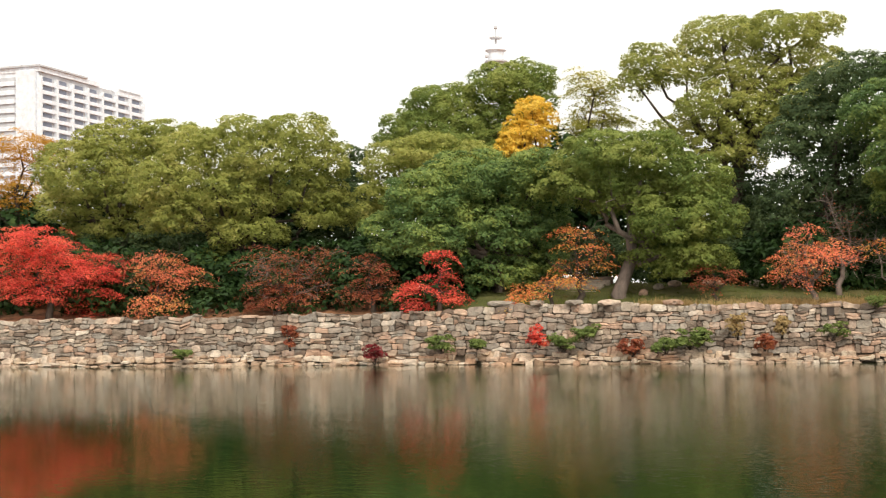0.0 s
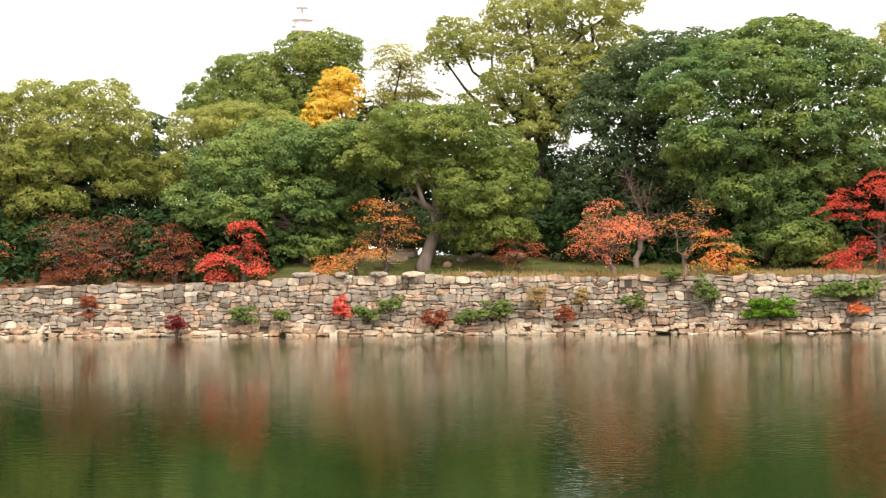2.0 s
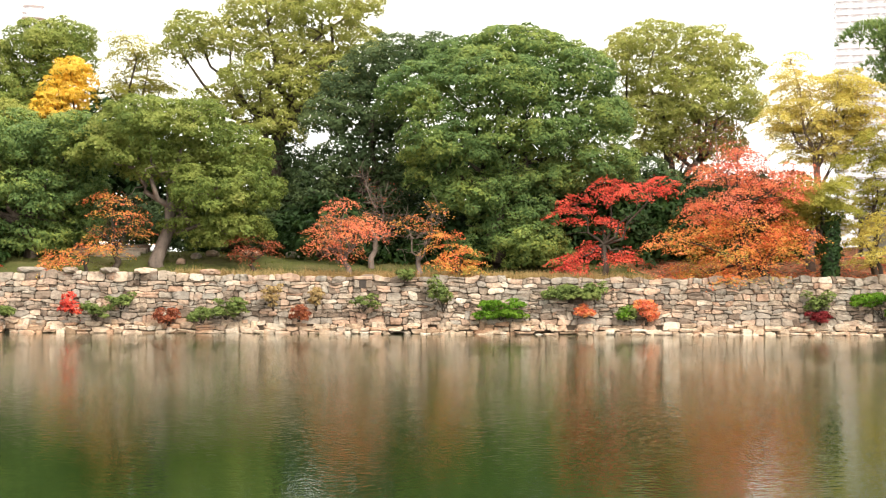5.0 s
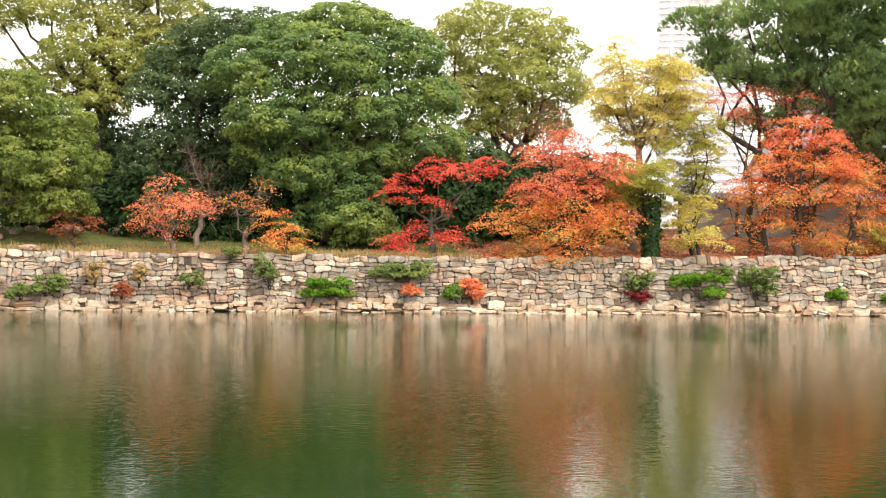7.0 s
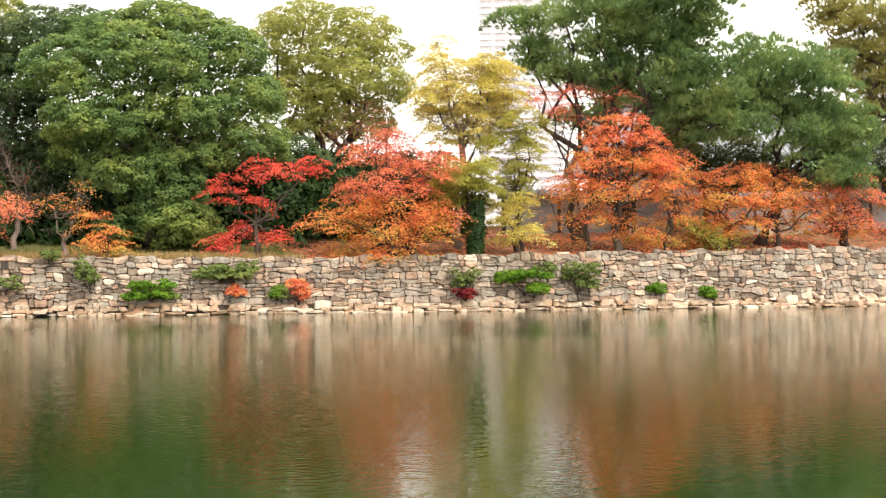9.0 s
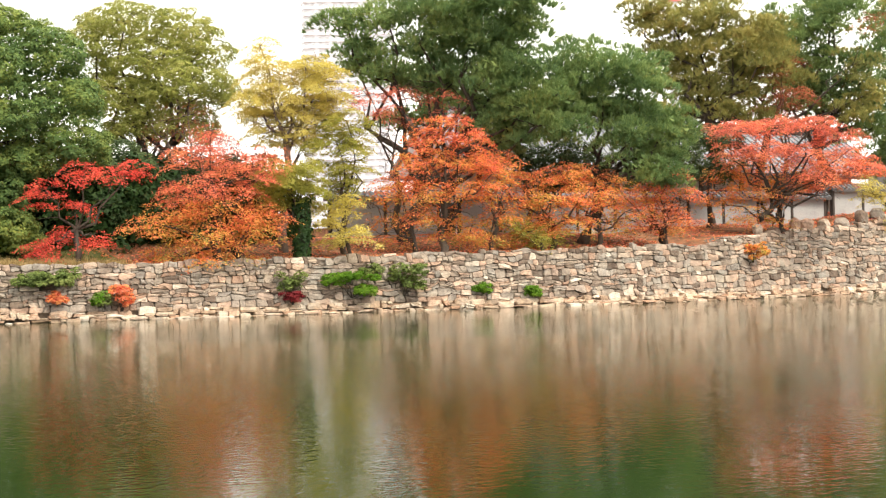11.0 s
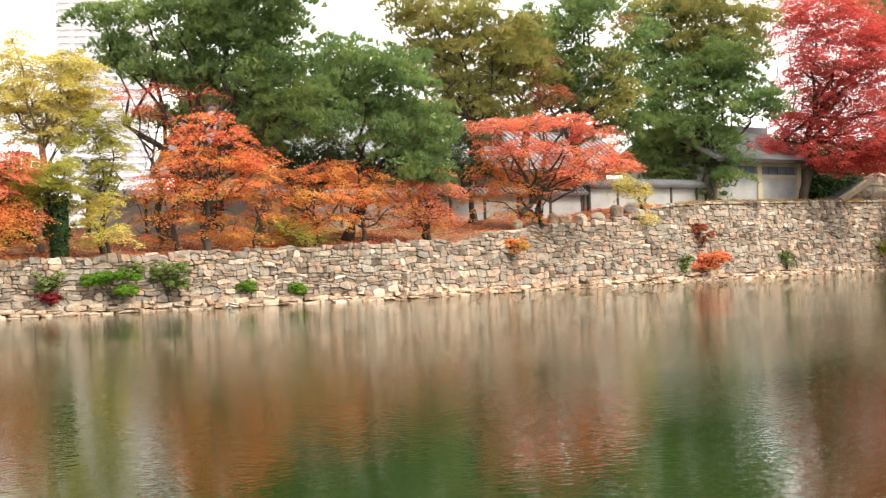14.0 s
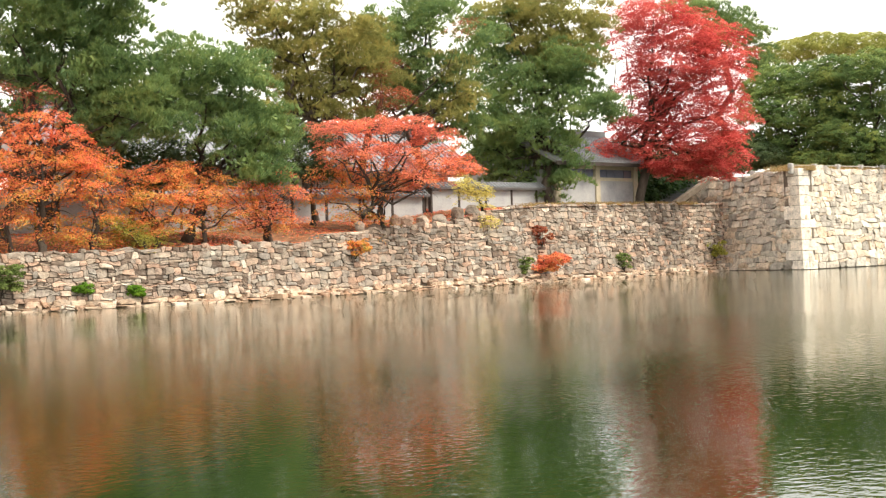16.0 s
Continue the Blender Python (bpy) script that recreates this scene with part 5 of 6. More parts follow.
tree('maple_tree', 'rust and amber maple tree under the drooping pine', 'maple tree', 'orange', (48.93, 51.97, 2.64),
     [(-1.6, 0.1, 3.6, 1.34, 0.43), (-0.3, 0.3, 3.3, 1.34, 0.43), (-1.9, 0.4, 2.4, 1.34, 0.43), (-0.3, -0.3, 2.2, 1.21, 0.38), (1.0, 0.2, 2.7, 1.07, 0.43), (-1.1, 0.5, 1.3, 1.21, 0.38), (1.5, 0.0, 1.7, 1.07, 0.32), (0.7, 0.4, 1.0, 0.96, 0.27)], 0.09, 73, thin=0.75, bare=2)
tree('maple_tree', 'copper maple tree with slim trunk under the pine', 'maple tree', 'coral', (52.37, 51.10, 2.60),
     [(-0.1, 0.1, 3.5, 1.24, 0.38), (-1.0, 0.6, 2.7, 1.15, 0.38), (0.6, -0.3, 2.5, 1.10, 0.38), (-0.2, 0.0, 1.7, 1.15, 0.33), (-1.0, -0.3, 1.1, 0.99, 0.27), (0.9, -0.3, 1.3, 0.88, 0.33)], 0.08, 74, thin=0.75, bare=3)
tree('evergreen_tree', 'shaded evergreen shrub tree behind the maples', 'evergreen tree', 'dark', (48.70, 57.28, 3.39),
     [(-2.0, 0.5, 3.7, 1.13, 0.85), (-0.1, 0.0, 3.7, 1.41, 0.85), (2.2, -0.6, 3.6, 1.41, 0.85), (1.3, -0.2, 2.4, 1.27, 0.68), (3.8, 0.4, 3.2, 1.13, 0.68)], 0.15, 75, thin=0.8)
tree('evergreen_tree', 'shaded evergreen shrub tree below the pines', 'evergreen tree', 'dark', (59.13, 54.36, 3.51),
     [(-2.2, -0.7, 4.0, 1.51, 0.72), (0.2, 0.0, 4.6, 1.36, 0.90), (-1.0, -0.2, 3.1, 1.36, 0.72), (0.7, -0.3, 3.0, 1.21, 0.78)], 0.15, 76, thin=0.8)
tree('pine_tree', 'dark old pine tree behind the white wall', 'pine tree', 'pine', (45.43, 59.24, 3.42),
     [(-1.8, 0.7, 7.8, 1.68, 0.67), (0.7, 0.3, 7.0, 1.68, 0.67), (-1.0, -0.6, 6.1, 1.40, 0.56), (2.9, 0.2, 6.6, 1.68, 0.73), (1.8, -0.0, 5.5, 1.40, 0.67), (4.8, 0.6, 6.1, 1.68, 0.73), (-2.1, -0.4, 5.7, 1.12, 0.50)], 0.25, 77, thin=0.8, fork=0.5)
tree('pine_tree', 'old pine tree rising beside the hall', 'pine tree', 'pine_olive', (64.79, 56.09, 3.93),
     [(-0.9, -0.1, 8.7, 1.61, 0.71), (0.7, -0.6, 9.3, 1.61, 0.77), (1.6, 0.0, 8.0, 1.45, 0.71), (-0.3, -0.3, 7.2, 1.29, 0.58), (1.1, 0.2, 10.6, 1.61, 0.84), (5.5, -0.1, 8.5, 1.16, 0.84), (6.4, -0.2, 6.9, 1.29, 0.84), (5.4, -0.2, 5.9, 1.29, 0.58)], 0.24, 78, thin=0.7, fork=0.5)
shrub('wall_shrub', 'small red-leaved shrub growing out of the wall', 'red', (3.92, 61.27, 0.73), 0.78, 0.88, 301)
shrub('wall_shrub', 'green shrub growing between wall blocks', 'sage', (-0.04, 62.24, 0.53), 1.03, 0.70, 302)
shrub('wall_shrub', 'dark wine-red shrub at the waterline', 'wine', (-2.85, 62.89, 0.07), 0.71, 0.85, 303)
shrub('wall_shrub', 'dull green shrub rooted in the wall', 'sage', (4.84, 61.00, 0.54), 1.01, 0.78, 304)
shrub('wall_shrub', 'dry reddish shrub rooted in the wall', 'rust', (7.56, 60.27, 0.32), 1.00, 0.82, 305)
shrub('wall_shrub', 'grey-green shrub rooted in the wall', 'sage', (9.77, 59.75, 0.59), 1.00, 0.77, 306)
shrub('wall_shrub', 'small green tuft at the wall foot', 'sage', (-11.26, 65.08, 0.32), 0.55, 0.45, 307)
shrub('wall_shrub', 'thin red creeper on the wall', 'rust', (-6.47, 63.91, 0.67), 0.48, 1.06, 308)
shrub('wall_shrub', 'bright green shrub rooted in the wall', 'fresh', (20.43, 57.03, 0.60), 1.82, 0.77, 309)
shrub('wall_shrub', 'trailing grey-green plant over the wall', 'sage', (23.15, 56.46, 1.35), 2.06, 0.73, 310)
shrub('wall_shrub', 'orange-red shrub at the wall foot', 'coral', (26.10, 55.55, 0.40), 0.92, 1.06, 311)
shrub('wall_shrub', 'brown-green creeper hanging on the wall', 'sage', (18.18, 57.66, 0.96), 1.04, 1.36, 312)
shrub('wall_shrub', 'grey-green tuft rooted in the wall', 'sage', (15.11, 58.44, 0.90), 0.91, 0.68, 313)
shrub('wall_shrub', 'dry tawny plant on the wall', 'straw', (11.60, 59.34, 0.96), 0.59, 1.14, 314)
shrub('wall_shrub', 'green tuft on the wall top', 'sage', (16.70, 58.23, 2.10), 0.59, 0.45, 315)
shrub('wall_shrub', 'small green plant rooted in the wall', 'sage', (25.30, 55.78, 0.58), 0.55, 0.55, 316)
shrub('wall_shrub', 'grey-green plant under the wall top', 'sage', (24.15, 56.23, 1.53), 0.83, 0.60, 317)
shrub('wall_shrub', 'green shrub hanging from the wall', 'sage', (32.96, 53.89, 1.01), 1.14, 0.85, 318)
shrub('wall_shrub', 'wine-red shrub low on the wall', 'wine', (33.01, 53.80, 0.46), 0.71, 0.52, 319)
shrub('wall_shrub', 'large bright green shrub rooted in the wall', 'fresh', (35.56, 53.18, 0.67), 2.21, 1.10, 320)
shrub('wall_shrub', 'grey-green shrub rooted in the wall', 'sage', (37.91, 52.58, 0.69), 1.56, 1.46, 321)
shrub('wall_shrub', 'small green tuft on the wall', 'fresh', (41.52, 51.66, 0.69), 0.65, 0.45, 322)
shrub('wall_shrub', 'small green tuft on the wall', 'fresh', (43.84, 51.04, 0.47), 0.51, 0.45, 323)
shrub('wall_shrub', 'rust and orange shrub at the wall foot', 'coral', (72.77, 49.08, 0.29), 2.77, 1.52, 324)
shrub('wall_shrub', 'green tuft at the wall foot', 'sage', (81.52, 48.87, 0.42), 1.21, 1.14, 325)
shrub('wall_shrub', 'yellow-green shrub in the inner corner', 'lime', (93.05, 48.62, 0.92), 1.50, 1.34, 326)
shrub('wall_shrub', 'green and red plant beside the rust shrub', 'sage', (71.03, 49.15, 0.55), 0.78, 0.97, 327)
shrub('wall_shrub', 'dry tan stalks on the wall', 'straw', (13.25, 58.92, 0.96), 0.41, 0.91, 328)
shrub('wall_shrub', 'small olive tuft on the wall', 'sage', (8.85, 59.96, 0.45), 0.91, 0.59, 329)
shrub('wall_shrub', 'dull green tuft on the wall', 'sage', (5.79, 60.83, 0.97), 0.92, 0.69, 330)
shrub('wall_shrub', 'olive tuft at the wall foot', 'sage', (10.28, 59.65, 0.78), 1.00, 0.59, 331)
shrub('wall_shrub', 'small green tuft on the wall', 'sage', (1.42, 61.90, 0.67), 0.42, 0.37, 332)
shrub('wall_shrub', 'dry reddish tuft on the wall', 'rust', (12.57, 59.02, 0.51), 0.59, 0.68, 333)
shrub('wall_shrub', 'small orange plant on the wall', 'coral', (23.72, 56.20, 0.70), 0.50, 0.46, 334)
shrub('wall_shrub', 'green tuft at the wall foot', 'fresh', (25.35, 55.77, 0.59), 0.60, 0.60, 335)
shrub('wall_shrub', 'orange maple sprays hanging over the wall', 'orange', (56.90, 49.64, 1.80), 1.25, 0.96, 336)
shrub('wall_shrub', 'rust and orange creeper hanging on the wall', 'rust', (73.00, 49.25, 2.13), 1.32, 1.32, 337)
shrub('wall_shrub', 'green tuft on the wall top', 'sage', (36.44, 53.09, 1.57), 0.87, 0.44, 338)
shrub('wall_shrub', 'small green tuft on the wall', 'sage', (23.23, 56.45, 1.42), 1.38, 0.60, 339)


# ---- buildings and small things ----
def stand(name, a, b, z, label, category):
    """An empty at a, whose x runs towards b, and the length between."""
    ob = new(name)
    ob.location, ob.rotation_euler = (a[0], a[1], z), (0, 0, math.atan2(b[1] - a[1], b[0] - a[0]))
    return tagged(ob, label, category), math.hypot(b[0] - a[0], b[1] - a[1])


def shared(name, me, parent, place, turn=0.0):
    ob = new(name, me)
    ob.parent, ob.location, ob.rotation_euler = parent, place, (0, 0, turn)
    return ob


def box_mesh(name, sx, sy, sz, material, bevel=0.0):
    bm = bmesh.new()
    box(bm, 0, sx, 0, sy, 0, sz, bevel)
    me = bpy.data.meshes.new(name)
    bm.to_mesh(me)
    bm.free()
    me.materials.append(material)
    return me


def boxes(name, specs, material, parent, label="", bevel=0.0):
    bm = bmesh.new()
    for s in specs:
        box(bm, *s, bevel)
    return part(name, bm, material, parent, label)


def apartment_block():
    """A pale slab block far beyond the wood: ribs, balcony parapets and dark windows, storey by storey."""
    ob, L = stand("apartment_building", (-131.3, 492.8), (-110.3, 557.2), 4.0, "white high-rise apartment block with rows of balconies behind the trees", "building")
    H, storey = 80.6, 3.0
    boxes("body", [(0, L, 0.9, 38, -4, H)], M_CONC2, ob)
    boxes("parapet", [(-0.4, L * 0.55, 0.2, 38.4, H, H + 1.6), (L * 0.72, L + 0.2, 0.2, 38.4, H - 1.2, H + 0.5)], M_CONC, ob)
    boxes("roof_slab", [(-1.2, L * 0.42, -0.4, 16, H + 1.6, H + 2.2), (L * 0.74, L * 0.97, 0, 14, H + 0.5, H + 1.1)], M_CONC2, ob)
    nb = 7
    bay = L / nb
    rib = box_mesh("rib", 1.1, 1.3, H + 2.5, M_CONC)
    for k in range(nb + 1):
        shared("rib", rib, ob, (k * bay - 0.55, -0.3, -4))
    para = box_mesh("balcony", bay - 1.1, 0.9, 1.25, M_CONC)
    win = box_mesh("window", bay * 0.52, 0.25, 1.45, M_WINDOW)
    slit = box_mesh("window", bay * 0.16, 0.25, 1.45, M_WINDOW)
    for r in range(14):
        z = H - 2.9 - r * storey
        for k in range(nb):
            shared("balcony", para, ob, (k * bay + 0.55, 0, z - 1.35))
            shared("window", win, ob, (k * bay + 0.9 + (0.9 if k % 2 else 1.6), 0.7, z))
            if k % 2 == 0:
                shared("window", slit, ob, (k * bay + 0.7, 0.7, z))
    # the other face, with long open galleries
    gal = box_mesh("gallery", 0.8, 27.5, 1.5, M_CONC)
    band = box_mesh("gallery_opening", 0.4, 27, 1.3, M_CONC2)
    boxes("side_body", [(-0.05, 1.0, 0.9, 38, -4, H)], M_CONC, ob)
    for r in range(14):
        z = H - 2.9 - r * storey
        shared("gallery", gal, ob, (-0.9, 9.5, z - 1.4))
        shared("gallery_opening", band, ob, (-0.4, 9.5, z + 0.1))
    boxes("stair_tower", [(-1.3, 0, 1.6, 8.8, -4, H + 0.4)], M_CONC, ob)


def tall_block():
    """A very tall pale block with thin window strips, hazy white beyond the pines."""
    ob, L = stand("high_rise", (402.2, 641.3), (440.0, 615.2), 4.0, "tall white high-rise with thin window strips greyed as by haze", "building")
    H = 190.0
    boxes("body", [(0, L, 1.0, 22, -4, H)], M_CONC, ob)
    # Windows take grey concrete: the bright haze is put into their colour.
    strip = box_mesh("window", 5.2, 0.5, 0.75, M_CONC2)
    slit = box_mesh("window", 1.2, 0.5, 1.6, M_CONC2)
    slab = box_mesh("balcony", 5.9, 1.2, 1.3, M_CONC)
    r = 0
    while 6 + r * 3.3 < 165:
        z = 10 + r * 3.3
        for k in range(6):
            shared("window", strip, ob, (0.9 + k * 7.2, 0.7, z))
            if z > 40:
                shared("balcony", slab, ob, (0.6 + k * 7.2, 0.1, z - 1.6))
        shared("window", slit, ob, (-0.2, 4.0, z + 0.3), math.pi / 2)
        r += 1


def lathe(name, profile, material, parent, label="", sides=20):
    bm = bmesh.new()
    rings = []
    for r, z in profile:
        rings.append([bm.verts.new((r * math.cos(2 * math.pi * k / sides), r * math.sin(2 * math.pi * k / sides), z)) for k in range(sides)])
    for a, b in zip(rings, rings[1:]):
        for k in range(sides):
            bm.faces.new((a[k], a[(k + 1) % sides], b[(k + 1) % sides], b[k]))
    bm.faces.new(rings[-1])
    return part(name, bm, material, parent, label)


def round_tower():
    ob = tagged(new("tower"), "slender white observation tower rising behind the trees", "tower")
    ob.location = (15.9, 419.7, 4)
    lathe("shaft", [(3.2, 0), (2.6, 60), (2.5, 66.5)], M_CONC, ob)
    lathe("gallery_floor", [(2.4, 68.6), (3.3, 69.0), (3.3, 69.4), (2.3, 69.5)], M_CONC2, ob)
    lathe("drum", [(2.35, 66.0), (2.3, 72.0)], M_CONC, ob)
    lathe("canopy", [(2.2, 71.9), (3.05, 72.3), (3.05, 72.6), (1.2, 73.6), (0.5, 74.2)], M_CONC, ob)
    lathe("mast", [(0.35, 74), (0.28, 75.8), (0.1, 79.4)], M_CONC2, ob)
    lathe("disc", [(0.3, 75.5), (1.75, 75.75), (1.75, 76.1), (0.3, 76.3)], M_CONC2, ob)
    lathe("finial", [(0.1, 78.2), (0.5, 78.7), (0.45, 79.3), (0.1, 79.8)], M_CONC2, ob)
    boxes("dish_arm", [(-3.2, -2.0, -2.8, -1.6, 70.0, 70.9)], M_CONC2, ob, "", 0.2)


def antenna_mast():
    ob = tagged(new("antenna_mast"), "red and white ringed antenna mast far behind the pines", "mast")
    ob.location = (432.6, 415.7, 4)
    red = plain("mast_red", [(0.3, (0.55, 0.16, 0.14)), (0.7, (0.62, 0.22, 0.2))], 0.5, 0.6)
    lathe("shaft", [(2.4, 0), (2.0, 118)], M_CONC, ob)
    for z, r in ((92.0, 3.4), (95.5, 4.6), (99.2, 3.2)):
        lathe("ring", [(1.9, z), (r, z + 0.2), (r, z + 0.7), (1.9, z + 0.8)], M_CONC2 if z < 96 else red, ob)
    lathe("red_band", [(2.5, 102), (3.1, 102.4), (3.1, 106), (2.2, 106.5)], red, ob)


apartment_block()
tall_block()
round_tower()
antenna_mast()


def tiled_slope(name, parent, x0, x1, y0, z0, y1, z1, rib=0.42, label=""):
    """A roof slope in one sheet, with round tile ribs running down it."""
    bm = bmesh.new()
    dy, dz = y1 - y0, z1 - z0
    n = Vector((0, -dz, dy)).normalized()
    prof = [(x0, 0.0)]
    x = x0 + rib / 2
    while x < x1 - 0.1:
        prof += [(x - 0.08, 0.0), (x - 0.045, 0.08), (x + 0.045, 0.08), (x + 0.08, 0.0)]
        x += rib
    prof.append((x1, 0.0))
    rows = [[bm.verts.new(Vector((px, y, z)) + n * up) for px, up in prof] for y, z in ((y0, z0), (y1, z1))]
    for k in range(len(prof) - 1):
        bm.faces.new((rows[0][k], rows[0][k + 1], rows[1][k + 1], rows[1][k]))
    lo = [[bm.verts.new(Vector((px, y, z)) - n * 0.16) for px in (x0, x1)] for y, z in ((y0, z0), (y1, z1))]
    bm.faces.new((lo[0][0], lo[1][0], lo[1][1], lo[0][1]))
    bm.faces.new([lo[0][0], lo[0][1]] + rows[0][::-1])
    bm.faces.new([lo[1][1], lo[1][0]] + rows[1])
    bm.faces.new((rows[0][0], rows[1][0], lo[1][0], lo[0][0]))
    bm.faces.new((rows[1][-1], rows[0][-1], lo[0][1], lo[1][1]))
    bmesh.ops.recalc_face_normals(bm, faces=bm.faces)
    return part(name, bm, M_ROOF, parent, label)


def plaster_wall(a, b, z, high, label):
    """A white boundary wall: plaster panels between timber posts, with a small tiled coping."""
    ob, L = stand("plaster_wall", a, b, z, label, "boundary wall")
    n = max(2, round(L / 2.3))
    step = L / n
    pan = box_mesh("panel", step - 0.16, 0.16, high - 0.25, M_PLASTER)
    post = box_mesh("post", 0.16, 0.24, high, M_TIMBER, 0.015)
    for k in range(n + 1):
        shared("post", post, ob, (k * step - 0.08, -0.04, -0.15))
        if k < n:
            shared("panel", pan, ob, (k * step + 0.08, 0, 0.02))
    boxes("plinth", [(0, L, -0.05, 0.22, -0.6, 0.05)], M_POST, ob)
    boxes("head_beam", [(-0.1, L + 0.1, -0.05, 0.21, high - 0.22, high - 0.08)], M_TIMBER, ob)
    tiled_slope("coping", ob, -0.2, L + 0.2, -0.4, high - 0.1, 0.08, high + 0.2, 0.3)
    tiled_slope("back_coping", ob, -0.2, L + 0.2, 0.08, high + 0.2, 0.56, high - 0.1, 0.3)
    return ob


plaster_wall((39.6, 60.95), (45.0, 59.45), 3.42, 1.95, "weathered white plaster boundary wall with tiled coping behind maples")
plaster_wall((46.2, 59.3), (67.6, 53.7), 3.5, 1.85, "long grey-white plaster wall with timber posts behind maples")
plaster_wall((68.2, 53.6), (79.6, 52.2), 4.1, 1.7, "short white plaster wall under the leaning pine")


def hall():
    """A large hall behind the pines, with pale walls, dark frames and a broad grey roof."""
    ob, L = stand("hall", (54.2, 69.2), (88.0, 64.6), 3.6, "large white hall with a broad grey tiled roof behind pines", "hall")
    boxes("wall", [(1.5, L - 1.5, 1.8, 8, -0.5, 4.1)], M_PLASTER, ob)
    post = box_mesh("post", 0.28, 0.3, 4.2, M_TIMBER)
    shut = box_mesh("shutter", 1.9, 0.12, 1.7, M_TIMBER)
    k = 0
    while 2 + k * 3.4 < L - 2:
        shared("post", post, ob, (2 + k * 3.4, 1.6, -0.2))
        if k % 2:
            shared("shutter", shut, ob, (2.9 + k * 3.4, 1.66, 1.2))
        k += 1
    tiled_slope("roof", ob, 0, L * 0.62, -0.3, 3.9, 4.6, 8.0, 0.5)
    tiled_slope("back_roof", ob, 0, L * 0.62, 4.6, 8.0, 9.5, 3.9, 2.0)
    tiled_slope("lower_roof", ob, L * 0.62, L, -0.3, 3.9, 4.6, 7.1, 0.5)
    tiled_slope("lower_back_roof", ob, L * 0.62, L, 4.6, 7.1, 9.5, 3.9, 2.0)
    boxes("ridge", [(-0.2, L * 0.62 + 0.2, 4.3, 4.9, 7.9, 8.5), (L * 0.62, L + 0.2, 4.3, 4.9, 7.0, 7.6)], M_TIMBER, ob, "dark ridge of stacked tiles", 0.06)
    boxes("eave_board", [(0, L, -0.32, -0.2, 3.62, 3.86)], M_TIMBER, ob)
    for x in (0.1, L * 0.62, L - 0.3):
        bm = bmesh.new()
        top = 7.8 if x < L * 0.62 else 6.9
        q = [bm.verts.new(p) for p in ((x, 0.6, 3.9), (x, 8.6, 3.9), (x, 4.6, top))]
        q2 = [bm.verts.new(Vector(p.co) + Vector((0.2, 0, 0))) for p in q]
        bm.faces.new(q)
        bm.faces.new(q2[::-1])
        for i in range(3):
            bm.faces.new((q[i], q2[i], q2[(i + 1) % 3], q[(i + 1) % 3]))
        part("gable", bm, M_PLASTER, ob)


hall()


def gate_wing():
    """A low white wing with cream posts and a band of dark windows, on the raised wall."""
    ob, L = stand("white_wing", (78.6, 51.9), (91.0, 51.25), 4.6, "low white building with cream posts and dark windows above the wall", "building")
    for k, x in enumerate((0.2, 4.55, 8.95)):
        boxes("post", [(x - 0.24, x + 0.24, -0.10, 0.4, -0.2, 2.6)], M_CREAM, ob, "cream painted post", 0.02)
    for x0, x1 in ((0.44, 4.31), (4.79, 8.71)):
        boxes("panel", [(x0, x1, 0.02, 0.22, -0.3, 1.62)], M_PLASTER, ob)
        boxes("rail", [(x0, x1, -0.03, 0.26, 1.62, 1.84)], M_CREAM, ob)
        n = 4
        for i in range(n):
            w = (x1 - x0) / n
            boxes("window", [(x0 + i * w + 0.04, x0 + (i + 1) * w - 0.04, 0.10, 0.16, 1.84, 2.36)], M_WINDOW, ob)
        boxes("lintel", [(x0, x1, -0.03, 0.26, 2.36, 2.6)], M_CREAM, ob)
    boxes("body", [(-0.5, 9.0, 0.5, 7, -0.4, 2.9)], M_PLASTER, ob)
    tiled_slope("roof", ob, -1.2, 10.2, -1.1, 2.75, 3.4, 4.9, 0.36)
    tiled_slope("back_roof", ob, -1.2, 10.2, 3.4, 4.9, 8.2, 2.75, 1.5)
    boxes("ridge", [(-1.3, 10.3, 3.15, 3.65, 4.8, 5.25)], M_ROOF, ob, "", 0.05)
    boxes("eave_board", [(-1.2, 10.2, -1.1, -0.98, 2.5, 2.72)], M_TIMBER, ob)


gate_wing()

# stair with a sloping stone kerb up to the bastion
ob, L = stand("bastion_stair", (90.6, 49.85), (95.6, 49.85), 4.55, "stone stair with a sloping kerb climbing to the bastion", "stair")
for k in range(9):
    boxes("step", [(k * 0.5, k * 0.5 + 0.56, 0.45, 2.4, -0.1 + k * 0.18, 0.12 + k * 0.2)], M_ROOF, ob, "", 0.015)
bm = bmesh.new()
q = [bm.verts.new((x, y, z)) for y in (0.05, 0.42) for x, z in ((-0.2, -0.1), (4.9, 1.65), (4.9, 2.05), (-0.2, 0.32))]
for f4 in ((0, 1, 2, 3), (7, 6, 5, 4), (0, 4, 5, 1), (1, 5, 6, 2), (2, 6, 7, 3), (3, 7, 4, 0)):
    bm.faces.new([q[i] for i in f4])
bmesh.ops.bevel(bm, geom=list(bm.edges), offset=0.03, segments=1, affect="EDGES")
bmesh.ops.recalc_face_normals(bm, faces=bm.faces)
part("kerb", bm, M_JOINT, ob)

# worn steps climbing the slope behind the low wall
ob, L = stand("stone_steps", (2.2, 64.7), (6.2, 63.64), 2.3, "flight of worn grey stone steps climbing the grassy slope", "steps")
for k in range(9):
    boxes("step", [(0.15 + 0.06 * (k % 3) + 0.12 * k, 3.6 + 0.05 * (k % 2) + 0.12 * k, 0.4 + k * 0.42, 0.86 + k * 0.42, -0.4 + k * 0.16, 0.06 + k * 0.165)], M_STONE1, ob, "", 0.025)

